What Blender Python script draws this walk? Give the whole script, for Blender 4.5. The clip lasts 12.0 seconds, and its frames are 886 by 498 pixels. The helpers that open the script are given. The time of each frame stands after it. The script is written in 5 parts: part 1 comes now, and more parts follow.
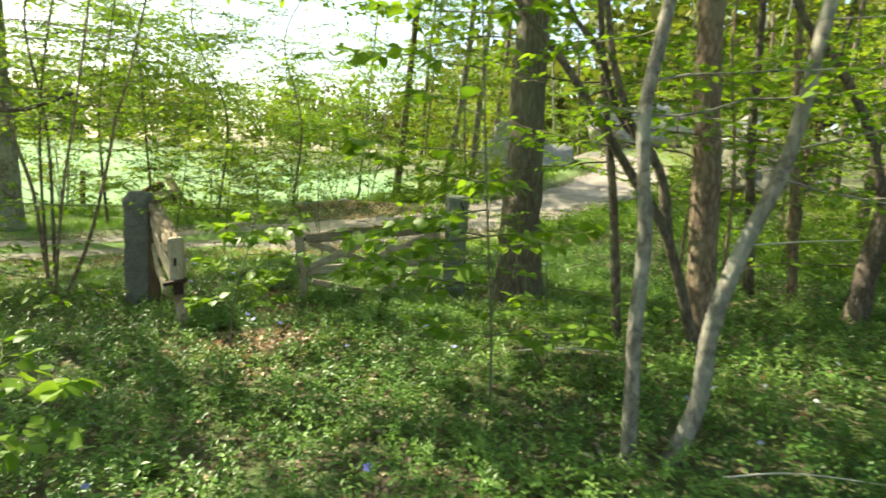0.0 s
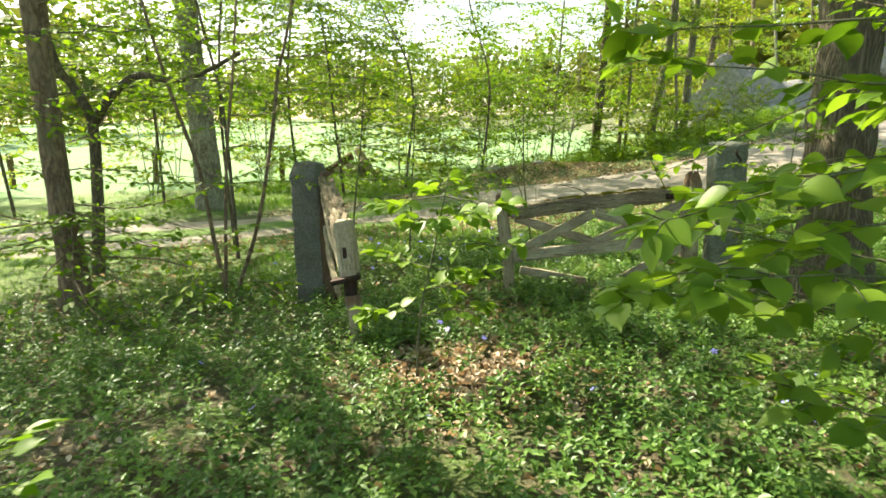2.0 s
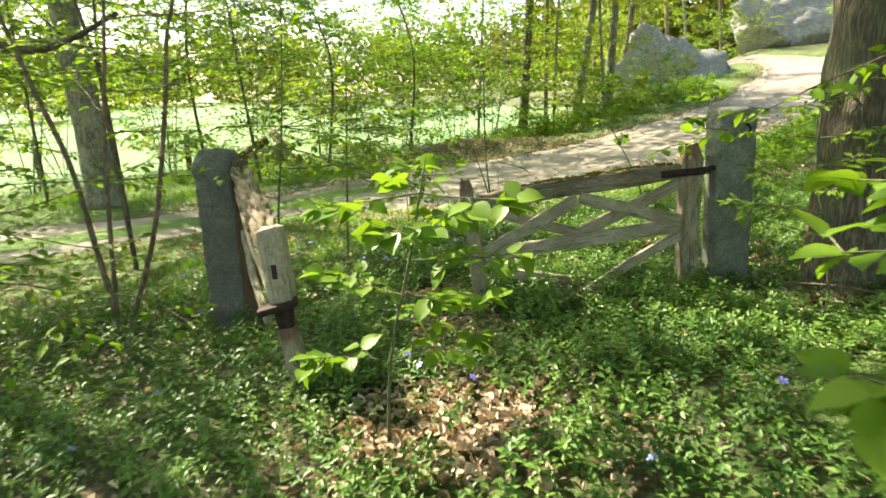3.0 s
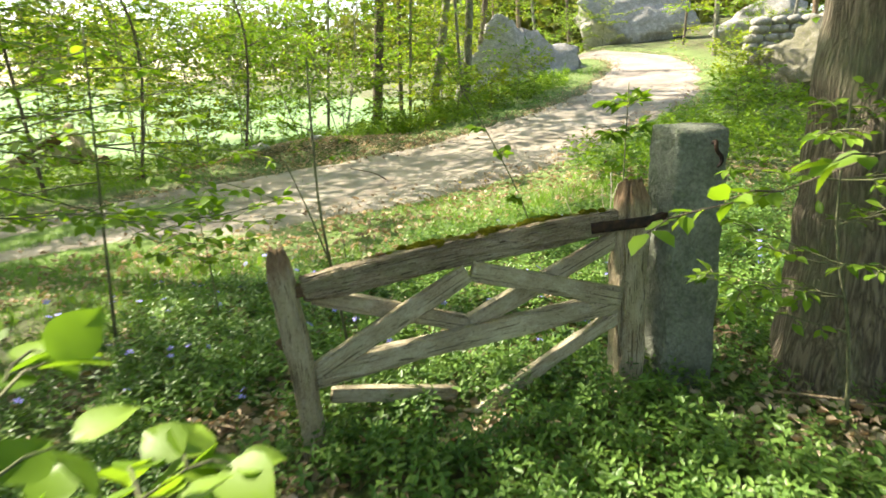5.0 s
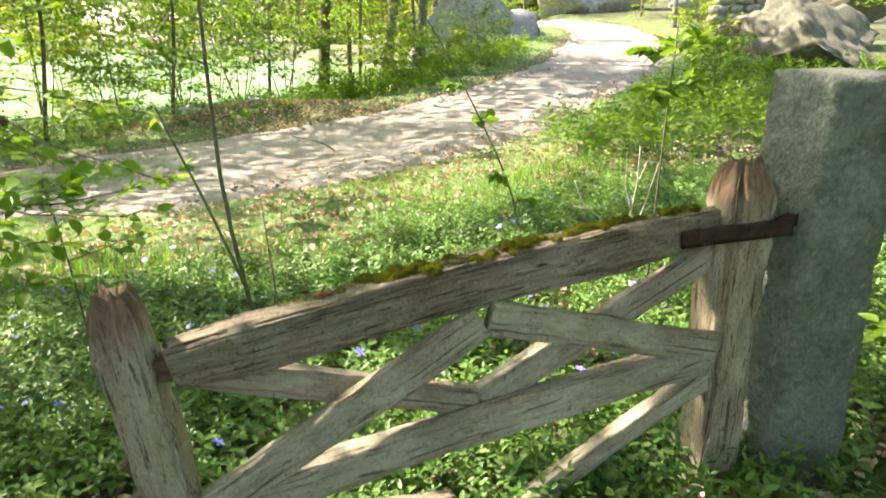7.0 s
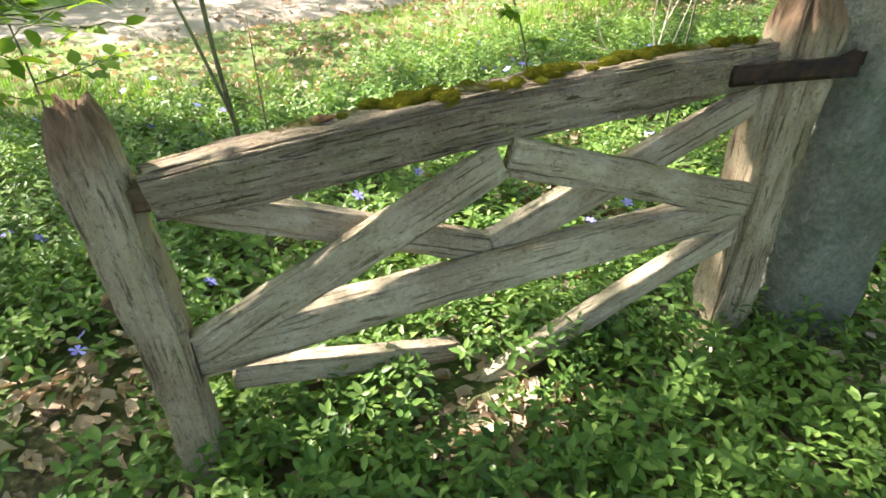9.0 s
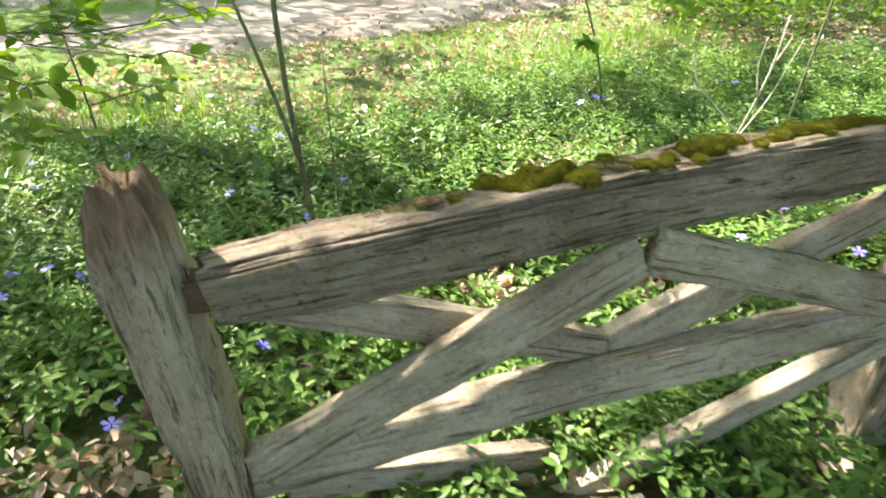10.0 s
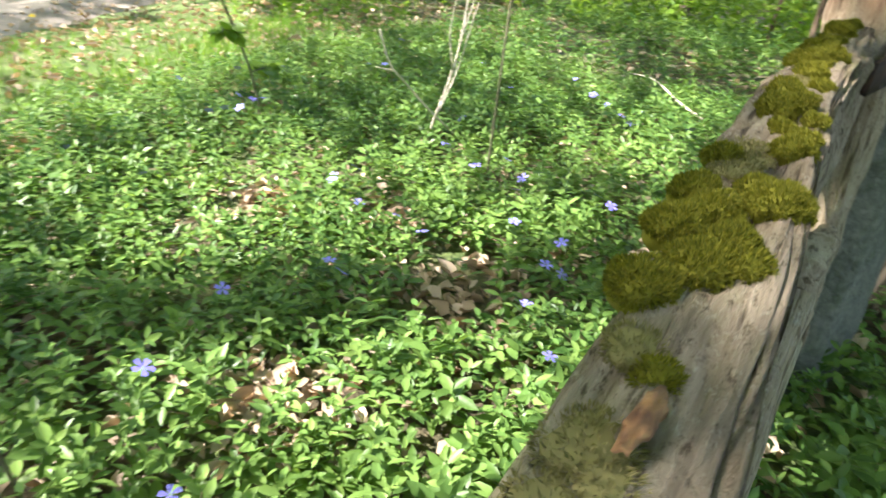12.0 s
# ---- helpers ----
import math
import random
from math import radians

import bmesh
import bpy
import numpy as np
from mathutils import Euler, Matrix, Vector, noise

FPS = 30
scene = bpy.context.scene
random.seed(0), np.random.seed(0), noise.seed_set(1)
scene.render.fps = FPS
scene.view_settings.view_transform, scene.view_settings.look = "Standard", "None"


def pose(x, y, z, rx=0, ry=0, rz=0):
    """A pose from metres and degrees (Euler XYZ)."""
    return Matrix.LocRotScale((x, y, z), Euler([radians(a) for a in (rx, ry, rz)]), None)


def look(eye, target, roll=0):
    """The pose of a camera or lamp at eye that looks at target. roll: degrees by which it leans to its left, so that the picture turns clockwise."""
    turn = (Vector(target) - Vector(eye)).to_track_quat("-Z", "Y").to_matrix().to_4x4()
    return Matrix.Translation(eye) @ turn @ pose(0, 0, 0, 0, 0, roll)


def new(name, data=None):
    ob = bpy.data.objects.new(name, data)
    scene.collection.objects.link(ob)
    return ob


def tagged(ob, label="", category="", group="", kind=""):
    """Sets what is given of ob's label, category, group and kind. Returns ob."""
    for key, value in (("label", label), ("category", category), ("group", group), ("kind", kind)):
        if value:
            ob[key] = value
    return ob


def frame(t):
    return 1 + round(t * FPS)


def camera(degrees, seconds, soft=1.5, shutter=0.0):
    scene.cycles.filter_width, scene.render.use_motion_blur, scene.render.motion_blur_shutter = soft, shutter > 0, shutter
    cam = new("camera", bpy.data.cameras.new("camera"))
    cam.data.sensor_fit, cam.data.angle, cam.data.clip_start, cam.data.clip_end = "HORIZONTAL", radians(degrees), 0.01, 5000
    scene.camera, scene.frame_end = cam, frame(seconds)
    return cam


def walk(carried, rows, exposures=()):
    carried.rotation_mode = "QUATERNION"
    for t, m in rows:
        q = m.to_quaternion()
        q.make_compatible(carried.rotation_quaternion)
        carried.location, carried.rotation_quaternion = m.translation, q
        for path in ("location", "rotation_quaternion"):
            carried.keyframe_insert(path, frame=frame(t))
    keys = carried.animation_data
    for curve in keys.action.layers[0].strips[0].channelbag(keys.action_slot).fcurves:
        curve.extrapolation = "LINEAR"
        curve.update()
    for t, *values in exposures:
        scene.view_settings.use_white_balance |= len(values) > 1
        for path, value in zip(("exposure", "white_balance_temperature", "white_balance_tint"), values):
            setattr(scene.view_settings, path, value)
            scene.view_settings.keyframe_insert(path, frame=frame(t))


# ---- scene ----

# ---------------------------------------------------------------- camera
cam = camera(71.5, 12.0, soft=1.6, shutter=0.3)
PATH = [
    (0, (-0.964, -6.781, 1.49), (-0.654, -4.823, 1.226), 3.3),
    (0.5, (-1.115, -6.353, 1.409), (-0.991, -4.377, 1.129), 3.3),
    (1, (-1.217, -5.797, 1.395), (-1.18, -3.825, 1.067), -0.7),
    (1.5, (-1.254, -5.394, 1.379), (-1.358, -3.428, 1.025), -1.4),
    (2, (-1.234, -4.989, 1.336), (-1.517, -3.048, 0.944), -0.9),
    (2.5, (-1.424, -4.51, 1.306), (-1.606, -2.562, 0.891), -0.9),
    (3, (-1.572, -4.032, 1.293), (-1.606, -2.087, 0.829), -2.5),
    (3.2, (-1.598, -3.822, 1.298), (-1.595, -1.88, 0.82), -2.5),
    (4.8, (-1.378, -2.585, 1.378), (-1.061, -0.679, 0.863), -2.1),
    (5, (-1.349, -2.336, 1.365), (-0.936, -0.448, 0.854), -1.5),
    (5.5, (-1.196, -1.995, 1.403), (-0.741, -0.115, 0.897), -1.4),
    (6, (-1.21, -1.66, 1.338), (-0.723, 0.21, 0.824), -0.5),
    (6.5, (-1.239, -1.381, 1.325), (-0.701, 0.472, 0.802), 0.2),
    (7, (-1.217, -1.251, 1.213), (-0.648, 0.57, 0.612), 0.3),
    (7.5, (-1.215, -1.226, 1.173), (-0.65, 0.525, 0.389), 1.2),
    (7.7, (-1.224, -1.213, 1.164), (-0.649, 0.513, 0.333), 1.3),
    (9.3, (-1.212, -1.036, 1.115), (-0.684, 0.588, 0.075), 3.1),
    (9.5, (-1.202, -0.959, 1.119), (-0.703, 0.683, 0.093), 3.2),
    (10, (-1.272, -0.809, 1.117), (-0.832, 0.866, 0.117), 4.3),
    (10.5, (-1.372, -0.532, 1.092), (-0.779, 1.114, 0.123), 2.5),
    (11, (-1.385, -0.369, 1.053), (-0.512, 1.174, 0.127), 1.2),
    (11.5, (-1.331, -0.218, 0.985), (-0.193, 1.152, 0.075), 3.6),
    (12, (-1.289, -0.111, 0.902), (0.129, 0.979, 0.007), 5.2),
]
walk(cam, [(t, look(e, g, r)) for t, e, g, r in PATH], [(0.0, 1.72, 7400, 2), (2.5, 1.94, 7450, 5), (5.5, 2.06, 7100, 11), (7.5, 2.42, 6750, 19), (9.5, 2.55, 6550, 21), (10.5, 2.46, 6400, 21), (12.0, 2.32, 6250, 19)])

# ---------------------------------------------------------------- light
# openings in the foliage through which the sun reaches the ground: x, y, radius
SUN_GAPS = [(-1.58, -1.78, 0.46), (-0.08, 1.60, 0.34), (-0.80, -0.02, 0.22), (-0.45, 0.45, 0.28), (-1.1, -2.25, 0.5), (-1.8, -4.5, 0.45), (2.6, -3.2, 0.3), (0.9, 4.2, 0.7), (-2.4, 3.9, 0.6)]
# unseen canopy leaves added to shade the gate: x, y, radius of the shaded ground
SHADE = [(-0.75, -0.52, 0.42), (-0.25, -0.50, 0.42), (0.25, -0.45, 0.42), (0.75, -0.55, 0.40), (1.2, -0.75, 0.4), (-1.15, -0.34, 0.30), (-0.42, -0.24, 0.30)]
SUN_AZ = Vector((-0.80, 0.60, 0)).normalized()
SUN_EL = radians(44)
TO_SUN = Vector((SUN_AZ.x * math.cos(SUN_EL), SUN_AZ.y * math.cos(SUN_EL), math.sin(SUN_EL)))
world = bpy.data.worlds.new("sky")
scene.world = world
world.use_nodes = True
wn = world.node_tree.nodes
wl = world.node_tree.links
sky = wn.new("ShaderNodeTexSky")
sky.sky_type = "NISHITA"
sky.sun_disc = False
sky.sun_elevation = SUN_EL
sky.sun_rotation = math.atan2(SUN_AZ.x, SUN_AZ.y)
sky.dust_density = 2.0
wl.new(sky.outputs[0], wn["Background"].inputs[0])
wn["Background"].inputs[1].default_value = 0.118
sun_data = bpy.data.lights.new("sun", "SUN")
sun_data.energy = 4.8
sun_data.angle = radians(0.53)
sun_data.color = (1.0, 0.95, 0.86)
sun = new("sun", sun_data)
sun.matrix_world = look(TO_SUN * 60, (0, 0, 0))


# ---------------------------------------------------------------- materials
class Mat:
    """A node material with a Principled shader and small helpers."""

    def __init__(self, name):
        self.m = bpy.data.materials.new(name)
        self.m.use_nodes = True
        self.n = self.m.node_tree.nodes
        self.l = self.m.node_tree.links
        self.p = self.n["Principled BSDF"]
        self.out = self.n["Material Output"]
        self.tc = self.n.new("ShaderNodeTexCoord")

    def coord(self, kind="Object", scale=(1, 1, 1)):
        mp = self.n.new("ShaderNodeMapping")
        mp.inputs["Scale"].default_value = scale
        self.l.new(self.tc.outputs[kind], mp.inputs[0])
        return mp.outputs[0]

    def noise(self, vec, scale, detail=5, rough=0.6, dist=0.0):
        t = self.n.new("ShaderNodeTexNoise")
        t.inputs["Scale"].default_value = scale
        t.inputs["Detail"].default_value = detail
        t.inputs["Roughness"].default_value = rough
        t.inputs["Distortion"].default_value = dist
        self.l.new(vec, t.inputs["Vector"])
        return t.outputs["Fac"]

    def voronoi(self, vec, scale, feature="F1", out="Distance"):
        t = self.n.new("ShaderNodeTexVoronoi")
        t.feature = feature
        t.inputs["Scale"].default_value = scale
        self.l.new(vec, t.inputs["Vector"])
        return t.outputs[out]

    def ramp(self, fac, stops):
        r = self.n.new("ShaderNodeValToRGB")
        els = r.color_ramp.elements
        while len(els) < len(stops):
            els.new(0.5)
        for e, (pos, col) in zip(els, stops):
            e.position = pos
            e.color = (*col, 1) if len(col) == 3 else col
        self.l.new(fac, r.inputs[0])
        return r.outputs[0]

    def mix(self, fac, a, b, kind="MIX"):
        x = self.n.new("ShaderNodeMix")
        x.data_type = "RGBA"
        x.blend_type = kind
        for i, v in ((0, fac), (6, a), (7, b)):
            if isinstance(v, (int, float)):
                x.inputs[i].default_value = v
            elif isinstance(v, tuple):
                x.inputs[i].default_value = (*v, 1)
            else:
                self.l.new(v, x.inputs[i])
        return x.outputs[2]

    def math(self, op, a, b):
        x = self.n.new("ShaderNodeMath")
        x.operation = op
        for i, v in ((0, a), (1, b)):
            if isinstance(v, (int, float)):
                x.inputs[i].default_value = v
            else:
                self.l.new(v, x.inputs[i])
        return x.outputs[0]

    def bump(self, height, strength=0.5, dist=0.01):
        b = self.n.new("ShaderNodeBump")
        b.inputs["Strength"].default_value = strength
        b.inputs["Distance"].default_value = dist
        self.l.new(height, b.inputs["Height"])
        self.l.new(b.outputs[0], self.p.inputs["Normal"])

    def color(self, c, rough=0.8):
        if isinstance(c, tuple):
            self.p.inputs["Base Color"].default_value = (*c, 1)
        else:
            self.l.new(c, self.p.inputs["Base Color"])
        self.p.inputs["Roughness"].default_value = rough
        return self

    def island(self):
        g = self.n.new("ShaderNodeNewGeometry")
        return g.outputs["Random Per Island"]

    def position(self):
        g = self.n.new("ShaderNodeNewGeometry")
        return g.outputs["Position"]


def leaf_material(name, dark, mid, light, rough=0.5, trans=0.35, glow=(1.0, 1.0, 0.5)):
    """A thin leaf: colour varies from leaf to leaf, part of the light passes through."""
    k = Mat(name)
    v = k.coord("Object")
    base = k.ramp(k.island(), [(0.0, dark), (0.5, mid), (1.0, light)])
    big = k.noise(v, 0.9, 2)
    base = k.mix(0.35, base, k.ramp(big, [(0.35, dark), (0.7, light)]))
    k.color(base, rough)
    k.p.inputs["Specular IOR Level"].default_value = 0.22
    tr = k.n.new("ShaderNodeBsdfTranslucent")
    tc = k.mix(1.0, base, glow, "MULTIPLY")
    bright = k.mix(1.0, tc, (1.45, 1.45, 1.45), "MULTIPLY")
    k.l.new(bright, tr.inputs[0])
    mx = k.n.new("ShaderNodeMixShader")
    mx.inputs[0].default_value = trans
    k.l.new(k.p.outputs[0], mx.inputs[1])
    k.l.new(tr.outputs[0], mx.inputs[2])
    k.l.new(mx.outputs[0], k.out.inputs[0])
    return k.m


def make_weathered_wood(name, tint=(1, 1, 1), mossy=0.25, strong=False, rotten_end=False):
    """Grey split oak: grain runs along the local x axis."""
    k = Mat(name)
    fine = k.noise(k.coord("Object", (2.6, 60, 60)), 1.6, 8, 0.72, 0.15)
    if strong:
        base = k.ramp(fine, [(0.3, (0.13, 0.108, 0.082)), (0.48, (0.33, 0.285, 0.225)), (0.7, (0.56, 0.51, 0.43))])
    else:
        base = k.ramp(fine, [(0.28, (0.25, 0.225, 0.165)), (0.48, (0.385, 0.35, 0.265)), (0.72, (0.50, 0.465, 0.37))])
    # slow change of tone along and across the timber
    tone = k.noise(k.coord("Object", (2.0, 6, 6)), 1.5, 5, 0.6)
    base = k.mix(k.ramp(tone, [(0.42, (0, 0, 0)), (0.66, (0.6, 0.6, 0.6))]), base, (0.17, 0.13, 0.085))
    pale = k.noise(k.coord("Object", (3.5, 8, 8)), 2.1, 6, 0.7)
    base = k.mix(k.ramp(pale, [(0.5, (0, 0, 0)), (0.7, (0.6, 0.6, 0.6))]), base, (0.50, 0.48, 0.40))
    # green film and crusts of lichen
    film = k.noise(k.coord("Object", (5, 9, 9)), 1.7, 6, 0.7)
    base = k.mix(k.ramp(film, [(0.5, (0, 0, 0)), (0.7, (mossy, mossy, mossy))]), base, (0.235, 0.26, 0.13))
    fleck = k.noise(k.coord("Object", (45, 70, 70)), 2.2, 5, 0.75)
    base = k.mix(k.ramp(fleck, [(0.56, (0, 0, 0)), (0.66, (0.6, 0.6, 0.6))]), base, (0.52, 0.52, 0.45))
    # short dark checks along the grain, and blocks of cracked surface
    check = k.noise(k.coord("Object", (5.5, 85, 85)), 1.3, 3, 0.55, 0.2)
    long_ = k.noise(k.coord("Object", (1.1, 48, 48)), 1.3, 2, 0.5, 0.1)
    cross = k.noise(k.coord("Object", (34, 26, 26)), 1.5, 4, 0.7)
    gap = k.mix(1.0, k.ramp(check, [(0.33, (0.22, 0.19, 0.15)), (0.42, (1, 1, 1))]), k.ramp(long_, [(0.29, (0.2, 0.17, 0.13)), (0.35, (1, 1, 1))]), "MULTIPLY")
    gap = k.mix(1.0, gap, k.ramp(cross, [(0.3, (0.45, 0.41, 0.36)), (0.42, (1, 1, 1))]), "MULTIPLY")
    pit = k.noise(k.coord("Object", (50, 120, 120)), 1.6, 5, 0.75)
    gap = k.mix(1.0, gap, k.ramp(pit, [(0.34, (0.3, 0.27, 0.23)), (0.45, (1, 1, 1))]), "MULTIPLY")
    base = k.mix(0.95 if strong else 0.8, base, gap, "MULTIPLY")
    if rotten_end:
        sep_ = k.n.new("ShaderNodeSeparateXYZ")
        k.l.new(k.tc.outputs["Generated"], sep_.inputs[0])
        far_end = k.math("ADD", sep_.outputs[0], k.math("MULTIPLY", k.math("SUBTRACT", tone, 0.5), 0.25))
        base = k.mix(k.ramp(far_end, [(0.88, (0, 0, 0)), (0.95, (0.85, 0.85, 0.85))]), base, k.ramp(fine, [(0.3, (0.07, 0.042, 0.03)), (0.7, (0.27, 0.18, 0.12))]))
    base = k.mix(1.0, base, tint, "MULTIPLY")
    k.color(base, 0.92)
    k.p.inputs["Specular IOR Level"].default_value = 0.25
    rise = k.math("ADD", k.math("MULTIPLY", fine, 0.7), k.math("MINIMUM", k.math("MULTIPLY", check, 2.0), 0.9))
    rise = k.math("ADD", rise, k.math("MINIMUM", k.math("MULTIPLY", long_, 3.0), 1.05))
    k.bump(k.math("ADD", rise, k.math("MULTIPLY", k.math("ADD", fleck, pit), 0.5)), 1.0, 0.010 if strong else 0.006)
    return k.m


def make_stone(name, base_col, lichen_col, pale, cover=0.5):
    k = Mat(name)
    v = k.coord("Object")
    n1 = k.noise(v, 5, 8, 0.65)
    n2 = k.noise(v, 60, 6, 0.7)
    n3 = k.noise(v, 13, 5, 0.7, 0.5)
    col = k.ramp(n1, [(0.3, tuple(c * 0.6 for c in base_col)), (0.55, base_col), (0.75, pale)])
    col = k.mix(k.ramp(n3, [(cover, (0, 0, 0)), (cover + 0.16, (0.6, 0.6, 0.6))]), col, lichen_col)
    col = k.mix(0.7, col, k.ramp(n2, [(0.32, (0.38, 0.38, 0.38)), (0.62, (1.1, 1.1, 1.1))]), "MULTIPLY")
    spots = k.noise(v, 26, 6, 0.75, 0.4)
    col = k.mix(k.ramp(spots, [(0.55, (0, 0, 0)), (0.64, (0.7, 0.7, 0.7))]), col, tuple(c * 0.45 for c in base_col))
    col = k.mix(k.ramp(k.noise(v, 19, 6, 0.7, 0.8), [(0.6, (0, 0, 0)), (0.68, (0.6, 0.6, 0.6))]), col, pale)
    k.color(col, 0.92)
    k.bump(k.math("ADD", k.math("ADD", n1, n3), k.math("MULTIPLY", n2, 0.5)), 1.0, 0.03)
    return k.m


def make_bark(name, dark, light, scale, stretch, lichen=(0.20, 0.24, 0.12), amount=0.3, depth=0.03):
    k = Mat(name)
    v = k.coord("Object", (scale, scale, scale * stretch))
    ridge = k.math("MULTIPLY", k.math("ABSOLUTE", k.math("SUBTRACT", k.noise(v, 1.0, 3, 0.5, 0.3), 0.5), 0.0), 3.2)
    n = k.noise(v, 3.1, 6, 0.75, 0.6)
    h = k.math("ADD", k.math("MINIMUM", ridge, 0.6), k.math("MULTIPLY", n, 0.55))
    col = k.ramp(h, [(0.2, dark), (0.75, light)])
    blot = k.noise(k.coord("Object", (3, 3, 1.6)), 1.3, 5, 0.65)
    col = k.mix(k.ramp(blot, [(0.48, (0, 0, 0)), (0.68, (amount * 2, amount * 2, amount * 2))]), col, lichen)
    k.color(col, 0.92)
    k.bump(h, 0.9, depth)
    return k.m


M_WOOD = make_weathered_wood("weathered_oak", (1.12, 1.05, 0.94))
M_WOOD_POST = make_weathered_wood("weathered_oak_post", (0.98, 0.90, 0.77), 0.3, False, True)
M_WOOD_RAIL = make_weathered_wood("weathered_oak_dark", (0.88, 0.80, 0.69), 0.6, True)
M_WOOD_ROT = make_weathered_wood("rotten_oak", (0.40, 0.29, 0.21), 0.2)
M_WOOD_PALE = make_weathered_wood("bleached_oak", (1.2, 1.14, 1.03), 0.15)
M_STONE = make_stone("granite_greenish", (0.225, 0.24, 0.185), (0.13, 0.165, 0.088), (0.36, 0.37, 0.29))
M_STONE_GREY = make_stone("granite_grey", (0.20, 0.195, 0.155), (0.15, 0.155, 0.085), (0.24, 0.23, 0.18))
M_ROCK = make_stone("boulder_stone", (0.38, 0.36, 0.325), (0.19, 0.185, 0.12), (0.60, 0.575, 0.53))
# real moss, but its cover is widened to darken stone that lacks tree shade
M_ROCK_MOSSY = make_stone("mossy_boulder_stone", (0.20, 0.185, 0.155), (0.11, 0.11, 0.03), (0.36, 0.34, 0.30), 0.36)
M_BARK_OAK = make_bark("ridged_bark", (0.07, 0.052, 0.034), (0.29, 0.235, 0.16), 40, 0.12, depth=0.05)
M_BARK_GREY = make_bark("smooth_grey_bark", (0.07, 0.06, 0.045), (0.26, 0.235, 0.18), 18, 0.5, (0.34, 0.35, 0.27), 0.38, 0.008)
M_BARK_DARK = make_bark("dark_bark", (0.04, 0.03, 0.022), (0.17, 0.13, 0.09), 22, 0.3, (0.16, 0.17, 0.08), 0.2, 0.02)
M_BARK_BROWN = make_bark("brown_bark", (0.08, 0.05, 0.03), (0.27, 0.19, 0.12), 20, 0.35, (0.22, 0.2, 0.12), 0.3, 0.02)
M_TWIG = make_bark("twig_bark", (0.06, 0.06, 0.03), (0.16, 0.16, 0.08), 60, 0.3, (0.12, 0.16, 0.05), 0.4, 0.002)
M_DRY = make_bark("dry_stick", (0.4, 0.35, 0.26), (0.68, 0.62, 0.5), 60, 0.3, (0.5, 0.45, 0.35), 0.3, 0.002)

L_VINCA = leaf_material("periwinkle_leaf", (0.032, 0.088, 0.020), (0.105, 0.205, 0.042), (0.225, 0.345, 0.082), 0.38, 0.28)
L_SPRING = leaf_material("spring_leaf", (0.07, 0.15, 0.012), (0.135, 0.245, 0.018), (0.23, 0.335, 0.03), 0.5, 0.5)
L_LILAC = leaf_material("shrub_leaf", (0.075, 0.155, 0.016), (0.135, 0.235, 0.022), (0.22, 0.33, 0.04), 0.42, 0.42)
L_YELLOW = leaf_material("young_leaf", (0.13, 0.20, 0.014), (0.20, 0.27, 0.02), (0.28, 0.32, 0.035), 0.55, 0.45)
L_GRASS = leaf_material("grass_blade", (0.07, 0.17, 0.02), (0.13, 0.26, 0.03), (0.24, 0.36, 0.06), 0.55, 0.35)
L_LITTER = leaf_material("dead_leaf", (0.16, 0.105, 0.06), (0.42, 0.32, 0.215), (0.68, 0.56, 0.42), 0.8, 0.15, (1.0, 0.8, 0.5))
L_FAR = leaf_material("far_foliage", (0.07, 0.10, 0.015), (0.13, 0.155, 0.03), (0.19, 0.19, 0.05), 0.7, 0.25)
L_MOSS = leaf_material("moss_fibre", (0.06, 0.07, 0.007), (0.16, 0.16, 0.014), (0.27, 0.255, 0.024), 0.85, 0.3)
L_FILM = leaf_material("moss_film", (0.10, 0.095, 0.03), (0.19, 0.17, 0.06), (0.30, 0.26, 0.11), 0.9, 0.15)

k = Mat("rusty_iron")
n = k.noise(k.coord(), 30, 6)
k.color(k.ramp(n, [(0.35, (0.012, 0.010, 0.010)), (0.7, (0.07, 0.035, 0.02))]), 0.75)
k.p.inputs["Metallic"].default_value = 0.5
k.bump(n, 0.5, 0.003)
M_IRON = k.m
k = Mat("blue_petal")
k.color(k.ramp(k.island(), [(0.0, (0.16, 0.15, 0.60)), (1.0, (0.30, 0.27, 0.80))]), 0.55)
M_PETAL = k.m
k = Mat("white_petal")
k.color((0.75, 0.75, 0.68), 0.6)
M_WHITE = k.m
k = Mat("yellow_petal")
k.color((0.75, 0.52, 0.02), 0.6)
M_YELLOWPETAL = k.m
k = Mat("orange_rot")
n = k.noise(k.coord(), 60, 6)
k.color(k.ramp(n, [(0.35, (0.07, 0.03, 0.015)), (0.55, (0.24, 0.12, 0.045)), (0.75, (0.40, 0.24, 0.10))]), 0.85)
k.bump(n, 0.8, 0.004)
M_ORANGE = k.m

# ground: litter and soil, grass and the sown field are mixed by the vertex weights in "cover"
k = Mat("ground_cover")
v = k.position()
at = k.n.new("ShaderNodeAttribute")
at.attribute_name = "cover"
sep = k.n.new("ShaderNodeSeparateColor")
k.l.new(at.outputs["Color"], sep.inputs[0])
n_fine = k.noise(v, 26, 7, 0.7)
n_mid = k.noise(v, 3.1, 5, 0.65)
soil = k.ramp(n_fine, [(0.3, (0.035, 0.026, 0.016)), (0.52, (0.12, 0.085, 0.05)), (0.7, (0.28, 0.21, 0.13))])
green = k.ramp(n_fine, [(0.3, (0.03, 0.075, 0.012)), (0.55, (0.09, 0.18, 0.025)), (0.75, (0.2, 0.27, 0.06))])
soil = k.mix(k.ramp(n_mid, [(0.42, (0.1, 0.1, 0.1)), (0.6, (0.75, 0.75, 0.75))]), soil, green)
